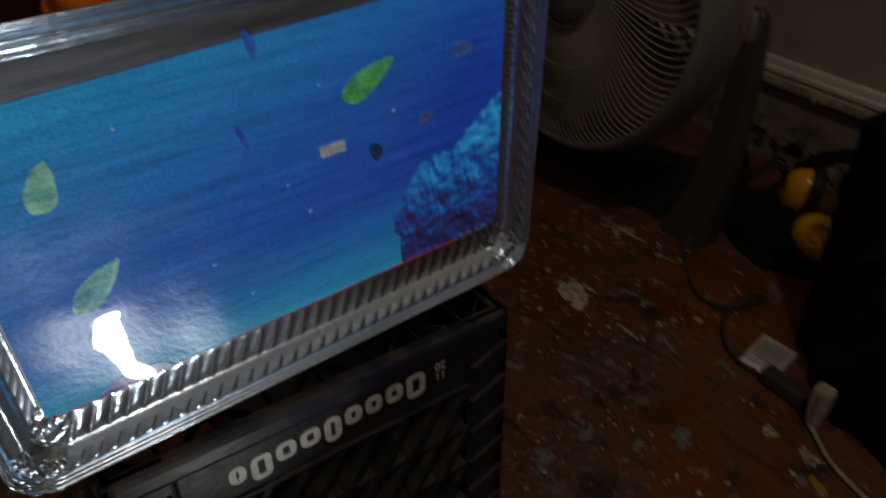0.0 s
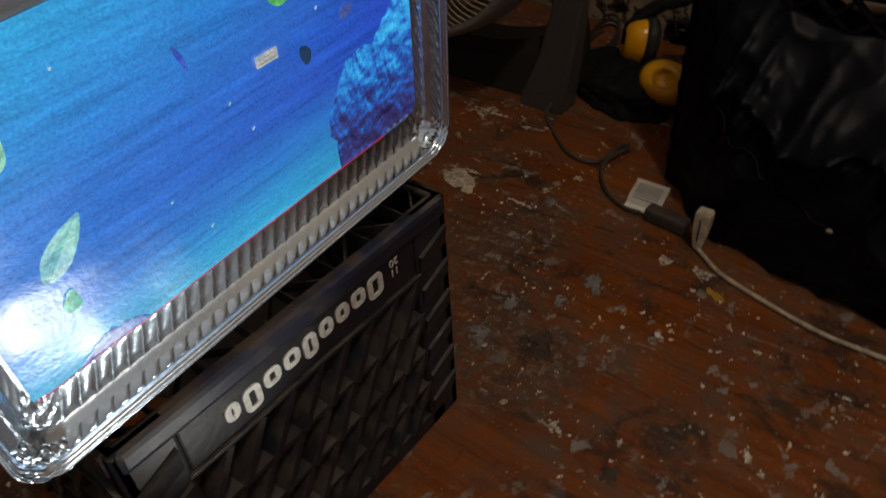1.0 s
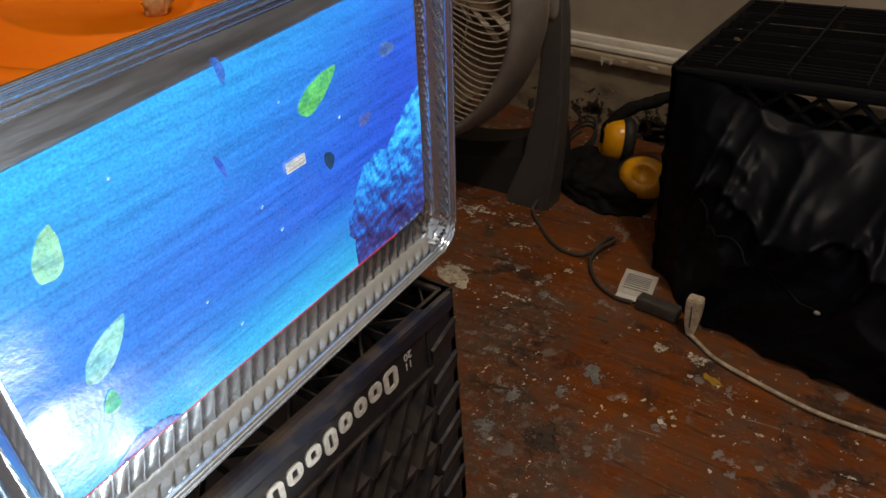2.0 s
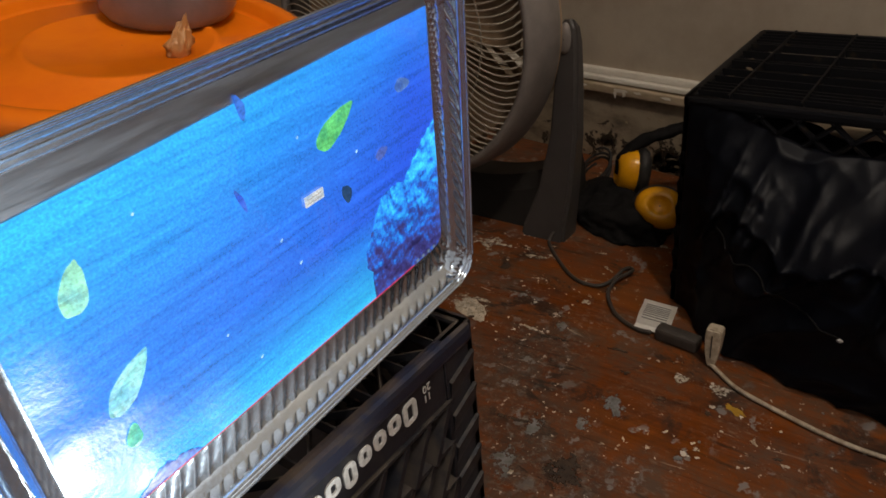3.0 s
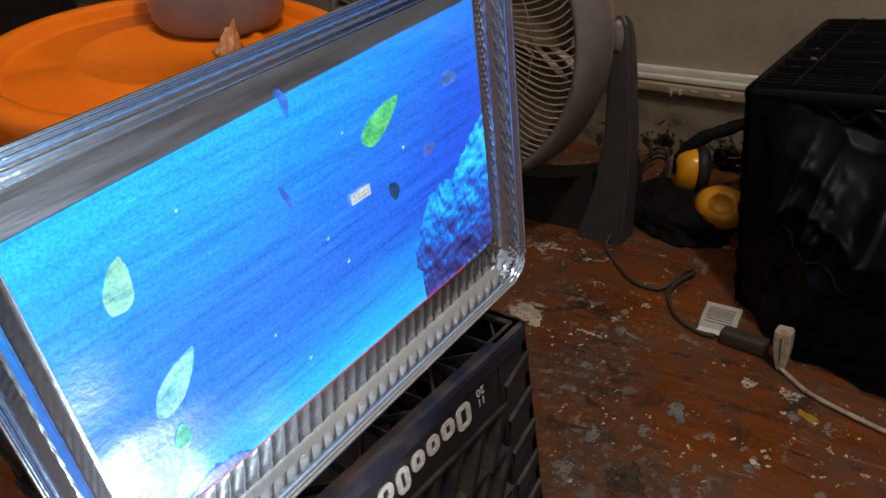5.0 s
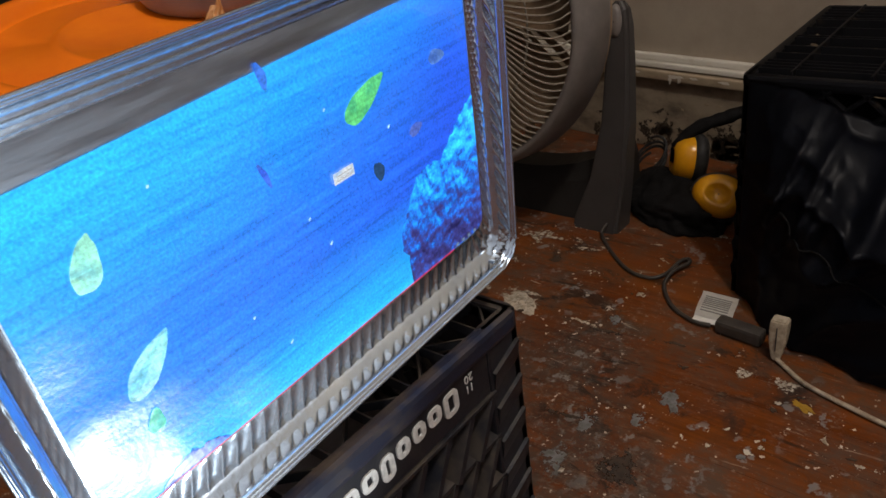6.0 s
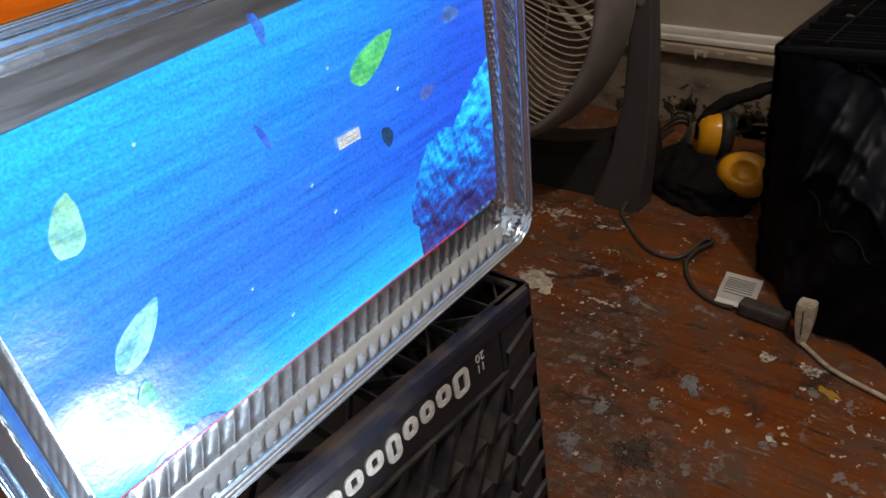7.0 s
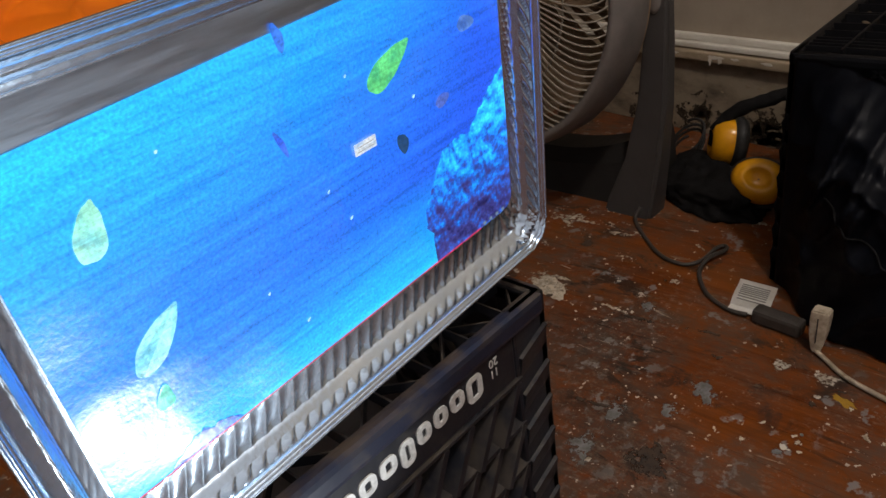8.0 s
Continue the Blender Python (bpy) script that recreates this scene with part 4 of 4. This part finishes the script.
for s in (1, -1):
    # y is counted from the fan's middle outwards, x from the grille backwards
    bm = bmesh.new()
    rows = []
    for z, y0, y1, x0, x1 in ((0, 0.180, 0.268, 0.084, 0.142), (0.02, 0.184, 0.270, 0.085, 0.142), (0.10, 0.216, 0.280, 0.090, 0.136), (0.20, 0.238, 0.289, 0.094, 0.130), (0.30, 0.248, 0.291, 0.095, 0.125), (0.36, 0.250, 0.290, 0.096, 0.122), (0.385, 0.256, 0.287, 0.098, 0.119), (0.396, 0.264, 0.280, 0.102, 0.114)):
        rows.append([bm.verts.new((x0, -s * y0, z)), bm.verts.new((x0, -s * y1, z)), bm.verts.new((x1, -s * y1, z)), bm.verts.new((x1, -s * y0, z))])
    for p, q in zip(rows, rows[1:]):
        for i in range(4):
            bm.faces.new((p[i], p[(i + 1) % 4], q[(i + 1) % 4], q[i]))
    bm.faces.new(rows[0]), bm.faces.new(rows[-1])
    bmesh.ops.recalc_face_normals(bm, faces=bm.faces[:])
    bmesh.ops.bevel(bm, geom=[e for e in bm.edges if abs((e.verts[0].co - e.verts[1].co).z) > 0.01], offset=0.006, segments=3, affect="EDGES")
    arm = part("arm", bm, DARK_PLASTIC, fan)
    bm = lathe([(0.001, 0.005), (0.010, 0.005), (0.0135, 0.002), (0.014, -0.004)], 28, squash=(1.8, 0.82))
    bm.transform(Matrix.Translation((0.096, -s * 0.269, 0.368)) @ Matrix.Rotation(radians(-90), 4, "Y"))
    part("pivot_cap", bm, GREY_PLASTIC, arm, "", True)
bm = bmesh.new()
rows = []
for k in range(25):
    y = -0.24 + 0.48 * k / 24
    tall = 0.074 + 0.060 * (abs(y) / 0.24) ** 2.5
    rows.append([bm.verts.new(p) for p in ((0.112, y, 0), (0.130, y, tall * 0.7), (0.150, y, tall), (0.215, y, tall), (0.232, y, tall * 0.7), (0.240, y, 0))])
for p, q in zip(rows, rows[1:]):
    for i in range(6):
        bm.faces.new((p[i], p[(i + 1) % 6], q[(i + 1) % 6], q[i]))
bm.faces.new(rows[0]), bm.faces.new(rows[-1])
bmesh.ops.recalc_face_normals(bm, faces=bm.faces[:])
part("base", bm, SHADED_FOOT, fan, "dark low base, darkened further for shade")

# ---- bucket with lid, pot and glue ----
bucket = empty("bucket", pose(0.310, 0.775, 0), "tall grey bucket with a bright orange lid", "bucket")
part("body", lathe([(0.001, 0), (0.130, 0), (0.133, 0.01), (0.146, 0.46), (0.146, 0.475)], 72), BUCKET, bucket, "", True)
# lid tilt, width and height are chosen to fit the camera's view
SLANT = pose(0, 0, 0.518, 11) @ pose(0, 0, -0.515) @ Matrix.Diagonal((1.07, 1.07, 1, 1))
bm = lathe([(0.001, 0.480), (0.150, 0.480), (0.160, 0.474), (0.1665, 0.475), (0.169, 0.480), (0.169, 0.491), (0.166, 0.4955), (0.159, 0.497), (0.157, 0.500), (0.158, 0.503), (0.163, 0.506), (0.1645, 0.511), (0.1645, 0.521), (0.162, 0.527), (0.155, 0.530), (0.147, 0.530), (0.143, 0.527), (0.140, 0.519), (0.137, 0.5165), (0.132, 0.5185), (0.085, 0.5205), (0.082, 0.5245), (0.076, 0.5250), (0.072, 0.521), (0.001, 0.521)], 128)
bm.transform(SLANT)
part("lid", bm, ORANGE, bucket, "bright orange snap lid tilted to fit the camera's view", True)
pot = empty("pot", pose(0.395, 0.812, 0.5312, 10), "grey enamel pot standing on the orange lid", "pot")
part("body", lathe([(0.001, 0), (0.052, 0), (0.060, 0.003), (0.066, 0.012), (0.070, 0.10), (0.0665, 0.10), (0.063, 0.02), (0.001, 0.008)], 64), POT, pot, "", True)
bm = bmesh.new()
add_tube(bm, [(0.070 * math.cos(a), 0.070 * math.sin(a), 0.101) for a in [2 * math.pi * k / 48 for k in range(49)]], 0.0025, 8)
part("rim", bm, POT, pot, "rolled rim", True)


def glue():
    bm = bmesh.new()
    bmesh.ops.create_icosphere(bm, subdivisions=4, radius=1)
    for v in bm.verts:
        p = v.co.copy()
        h = (p.z + 1) / 2
        r = 0.013 * (1 - h) ** 1.2 + 0.006 * (1 - h * 0.5)
        k = 1 + 0.5 * noise.noise(p * 2.2) + 0.25 * noise.noise(p * 6)
        lean = 0.012 * h * h
        v.co = Vector((p.x * r * k + lean, p.y * r * k * 0.7, h * 0.036 * (1 + 0.2 * noise.noise(p * 3))))
    return bm


ob = part("glue_lump", glue(), PEEL, smooth=True)
ob.matrix_world = pose(0.333, 0.722, 0.5105, 11)
tagged(ob, "dried amber glue lump stuck on the orange lid", "glue")

# ---- ear defenders, cloth and cords ----
muffs = empty("ear_defenders", pose(1.13, 0.58, 0), "yellow and black ear defenders lying on black cloth", "ear defenders")


def cup(place, way):
    turn = Matrix.Translation(place) @ Vector((0, 0, 1)).rotation_difference(Vector(way)).to_matrix().to_4x4()
    bm = lathe([(0.001, 0.0235), (0.009, 0.0240), (0.0135, 0.0275), (0.0165, 0.0325), (0.0200, 0.0335), (0.028, 0.029), (0.034, 0.018), (0.037, 0.004), (0.037, 0.0)], 40, squash=(1.0, 1.25))
    bm.transform(turn)
    c = part("ear_cup", bm, YELLOW, muffs, "glossy yellow ear cup", True)
    bm = lathe([(0.036, 0.0), (0.041, -0.004), (0.042, -0.014), (0.036, -0.022), (0.022, -0.022), (0.018, -0.01), (0.001, -0.01)], 40, squash=(1.0, 1.25))
    bm.transform(turn)
    part("cushion", bm, RUBBER, c, "black foam cushion", True)


cup((0.014, 0.031, 0.090), (-0.52, 0.84, 0.12))
cup((-0.045, -0.045, 0.058), (-0.80, -0.20, 0.55))
bm = tube(spline([(0.004, 0.054, 0.088), (0.006, 0.050, 0.118), (0.020, 0.034, 0.140), (0.040, 0.010, 0.153), (0.058, -0.012, 0.158), (0.070, -0.034, 0.166), (0.10, -0.08, 0.165), (0.07, -0.10, 0.10), (0.0, -0.05, 0.05)], 8), lambda f: 0.0115 + 0.0035 * noise.noise(Vector((f * 14, 2, 0))), 10)
part("headband", bm, FELT, muffs, "black padded headband", True)


def heap(seed, sx, sy, sz):
    bm = bmesh.new()
    bmesh.ops.create_icosphere(bm, subdivisions=5, radius=1)
    for v in bm.verts:
        p = v.co.copy()
        k = 1 + 0.28 * noise.noise(p * 1.6 + Vector((seed, 0, 0))) + 0.12 * noise.noise(p * 5 + Vector((0, seed, 0)))
        z = max(p.z * k, -0.15)
        v.co = Vector((p.x * sx * k, p.y * sy * k, (z + 0.15) * sz))
    return bm


ob = part("cloth", heap(3, 0.075, 0.110, 0.055), FELT, smooth=True)
ob.matrix_world = pose(1.105, 0.625, 0.001, 0, 0, -25)
tagged(ob, "crumpled black cloth lying on the floor boards", "cloth")

bm = tube(spline([(0.985, 0.695, 0.02), (0.964, 0.692, 0.004), (0.89, 0.614, 0.004), (0.876, 0.566, 0.004), (0.895, 0.545, 0.006), (0.94, 0.541, 0.006), (0.952, 0.532, 0.006), (0.935, 0.525, 0.009), (0.90, 0.535, 0.011), (0.864, 0.533, 0.005), (0.82, 0.501, 0.004), (0.798, 0.46, 0.004), (0.796, 0.435, 0.006)], 10), 0.0032, 8)
bm.transform(Matrix.Translation((-FAN.x, -FAN.y, 0)))
part("cord", bm, CORD, fan, "thin grey-brown cord", True)
bm = box((-0.011, -0.030, 0.001), (0.011, 0.034, 0.022), 0.005)
bm.transform(pose(0.795 - FAN.x, 0.392 - FAN.y, 0, 0, 0, -6))
part("plug", bm, CORD, fan, "dark grey ribbed plug")
socket = empty("extension_cord", pose(0.768, 0.338, 0), "dirty white extension cord with an upright socket", "cord")
bm = bmesh.new()
rows = []
for z, half, deep in ((0.002, 0.0045, 0.0045), (0.012, 0.007, 0.006), (0.030, 0.0098, 0.008), (0.050, 0.0108, 0.009), (0.062, 0.0100, 0.009)):
    rows.append([bm.verts.new((-deep + 0.10 * z, -half, z)), bm.verts.new((-deep + 0.10 * z, half, z)), bm.verts.new((deep + 0.10 * z, half, z)), bm.verts.new((deep + 0.10 * z, -half, z))])
for p, q in zip(rows, rows[1:]):
    for i in range(4):
        bm.faces.new((p[i], p[(i + 1) % 4], q[(i + 1) % 4], q[i]))
bm.faces.new(rows[0]), bm.faces.new(rows[-1])
bmesh.ops.recalc_face_normals(bm, faces=bm.faces[:])
bmesh.ops.bevel(bm, geom=bm.edges[:], offset=0.0018, segments=2, affect="EDGES")
body = part("socket", bm, WHITE_CORD, socket, "dirty white socket body")
slit = box((-0.0006, -0.0006, 0.020), (0.0010, 0.0006, 0.056), 0.0002)
slit.transform(Matrix.Translation((-0.0072, 0, 0)) @ Matrix.Rotation(radians(-1), 4, "Y"))
part("slit", slit, RUBBER, body, "dark middle slit")
bm = tube(spline([(0.766, 0.338, 0.006), (0.755, 0.322, 0.0045), (0.733, 0.29, 0.0045), (0.714, 0.23, 0.0045), (0.701, 0.177, 0.0045), (0.696, 0.129, 0.0045), (0.70, 0.05, 0.0045), (0.72, -0.1, 0.0045)], 8), 0.0030, 8)
bm.transform(Matrix.Translation((-0.768, -0.338, 0)))
part("cord", bm, WHITE_CORD, socket, "", True)
tag = empty("cord_tag", pose(0.832, 0.440, 0), "white printed paper tag wrapped on the cord", "tag")
bm = bmesh.new()
rows = []
for i in range(8):
    f = i / 7
    rows.append([bm.verts.new((-0.03 + 0.062 * f, y + 0.010 * f, 0.004 + 0.014 * f + 0.004 * math.sin(f * 5))) for y in (-0.030, 0.0, 0.022)])
for p, q in zip(rows, rows[1:]):
    for i in range(2):
        bm.faces.new((p[i], p[i + 1], q[i + 1], q[i]))
bmesh.ops.solidify(bm, geom=bm.faces[:], thickness=0.0006)
part("sheet", bm, PAPER, tag)
for k in range(8):
    x = -0.014 + 0.0050 * k
    f = (x + 0.03) / 0.062
    z = 0.004 + 0.014 * f + 0.004 * math.sin(f * 5)
    part("print_line", box((x, -0.022 + 0.01 * f, z + 0.0003), (x + 0.0022, 0.016 + 0.01 * f, z + 0.0009)), INK, tag)
part("strip", box((-0.034, -0.031, 0.006), (-0.024, 0.022, 0.0078), 0.0006), PAPER, tag, "folded white strip")

loops = [(0.020 * math.cos(a) * (1 + 0.1 * math.sin(a * 0.37)), 0.030 * math.sin(a), 0.036 + 0.028 * math.cos(a + 0.6) + 0.0016 * a) for a in [k * 0.3 for k in range(64)]]
ob = part("cable_coil", tube(loops, 0.0028, 7), RUBBER, smooth=True)
ob.matrix_world = pose(1.20, 0.715, 0.0, 0, 0, 20)
tagged(ob, "small coil of black cable behind the fan", "cable")

# ---- paint splats on the floor ----
def splat(x, y, long, wide, turn, material, seed):
    bm = bmesh.new()
    n = 40
    pts = []
    for i in range(n):
        a = 2 * math.pi * i / n
        k = 1 + 0.6 * noise.noise(Vector((math.cos(a) * 1.3, math.sin(a) * 1.3, seed))) + 0.2 * noise.noise(Vector((math.cos(a) * 4, math.sin(a) * 4, seed)))
        pts.append((long / 2 * k * math.cos(a), wide / 2 * k * math.sin(a)))
    mid = bm.verts.new((0, 0, 0.0012))
    ring = [bm.verts.new((px * 0.5, py * 0.5, 0.0008)) for px, py in pts]
    edge = [bm.verts.new((px, py, 0.0001)) for px, py in pts]
    for i in range(n):
        j = (i + 1) % n
        bm.faces.new((mid, ring[i], ring[j]))
        bm.faces.new((ring[i], edge[i], edge[j], ring[j]))
    bm.transform(pose(x, y, 0, 0, 0, turn))
    return part("paint_splat", bm, material, floor, "", True)


SPLATS = [
    (0.733, 0.709, 0.056, 0.026, 60, PAINT), (0.735, 0.715, 0.085, 0.05, 60, SPLASH), (0.808, 0.653, 0.03, 0.02, 0, SMEAR), (0.831, 0.557, 0.016, 0.02, 0, SPLASH), (0.778, 0.58, 0.016, 0.014, 0, SPLASH),
    (0.724, 0.361, 0.03, 0.02, 80, SPLASH), (0.726, 0.309, 0.042, 0.024, 80, SPLASH), (0.935, 0.80, 0.03, 0.08, 20, SPLASH), (0.92, 0.70, 0.012, 0.09, 10, SPLASH),
    (0.755, 0.554, 0.03, 0.02, 40, SMEAR), (0.582, 0.438, 0.03, 0.024, 0, SMEAR), (0.632, 0.415, 0.05, 0.026, 50, SMEAR), (0.544, 0.49, 0.06, 0.02, 20, SMEAR),
    (0.476, 0.49, 0.05, 0.03, 10, SMEAR), (0.495, 0.424, 0.035, 0.03, 0, TAR), (0.652, 0.248, 0.018, 0.012, 0, SPLASH), (0.63, 0.208, 0.012, 0.012, 0, SPLASH),
    (0.869, 0.73, 0.035, 0.025, 0, TAR), (1.052, 0.516, 0.012, 0.04, 0, SPLASH), (0.405, 0.408, 0.014, 0.012, 0, SPLASH), (0.487, 0.167, 0.022, 0.014, 30, SPLASH),
    (0.428, 0.278, 0.018, 0.01, 0, SPLASH), (0.607, 0.303, 0.012, 0.009, 0, SPLASH), (0.408, 0.345, 0.03, 0.016, 20, SPLASH), (0.388, 0.27, 0.03, 0.024, 0, TAR),
    (0.618, 0.107, 0.006, 0.022, 0, SPLASH), (0.483, 0.092, 0.012, 0.007, 0, SPLASH), (0.631, 0.192, 0.010, 0.008, 0, SPLASH), (0.499, 0.416, 0.06, 0.045, 30, TAR),
    (0.696, 0.283, 0.022, 0.010, 70, SCRAP), (0.58, 0.354, 0.01, 0.008, 0, SPLASH), (0.70, 0.43, 0.008, 0.04, 8, TAR), (0.741, 0.465, 0.008, 0.05, 8, TAR), (0.723, 0.56, 0.010, 0.055, 8, TAR), (0.544, 0.515, 0.009, 0.06, 8, TAR),
]
for i, (x, y, a, b, turn, m) in enumerate(SPLATS):
    splat(x, y, a * 1.35, b * 1.35, turn, m, i * 3.7)
rng = random.Random(5)
for i in range(110):
    x, y = rng.uniform(0.38, 1.15), rng.uniform(0.05, 0.85)
    if x > 0.85 and y < 0.47 or x < 0.42 and y > 0.42:
        continue
    size = rng.choice((0.004, 0.006, 0.007, 0.010, 0.016))
    splat(x, y, size, size * rng.uniform(0.4, 1), rng.uniform(0, 180), rng.choice((SPLASH, SPLASH, SMEAR, TAR)), i * 2.3 + 50)
for i in range(14):
    splat(rng.uniform(0.72, 1.0), rng.uniform(0.56, 0.86), rng.uniform(0.008, 0.016), rng.uniform(0.03, 0.07), rng.uniform(-40, 40), SPLASH, i * 5.1 + 9)
for i, line in enumerate(([(0.955, 0.86), (0.94, 0.74), (0.925, 0.66), (0.915, 0.61)], [(0.775, 0.765), (0.80, 0.735), (0.835, 0.705)], [(0.81, 0.86), (0.84, 0.80), (0.875, 0.755), (0.90, 0.72)], [(0.70, 0.66), (0.72, 0.63), (0.75, 0.61)], [(0.86, 0.60), (0.85, 0.565), (0.845, 0.53)])):
    bm = tube(spline([(x, y, 0.0) for x, y in line], 12), lambda f: 0.0020 + 0.0045 * abs(noise.noise(Vector((f * 9, i, 0)))), 6)
    bm.transform(Matrix.Diagonal((1, 1, 0.22, 1)))
    part("paint_line", bm, SPLASH, floor)

# ---- floor boards, last ----
BOARD = 0.0572
span = X1 + 0.6 - X0
count = int(span / BOARD)
lengths = {}
for i in range(count):
    x = X0 + i * BOARD
    bm = box((0.0001, 0, -0.02), (BOARD - 0.0001, Y1 - Y0, 0.0), 0.0002)
    if not lengths:
        ob = part("board", bm, FLOOR, floor)
        lengths["data"] = ob.data
    else:
        bm.free()
        ob = new("board", lengths["data"])
        ob.parent = floor
    ob.matrix_basis = pose(x, Y0, 0)
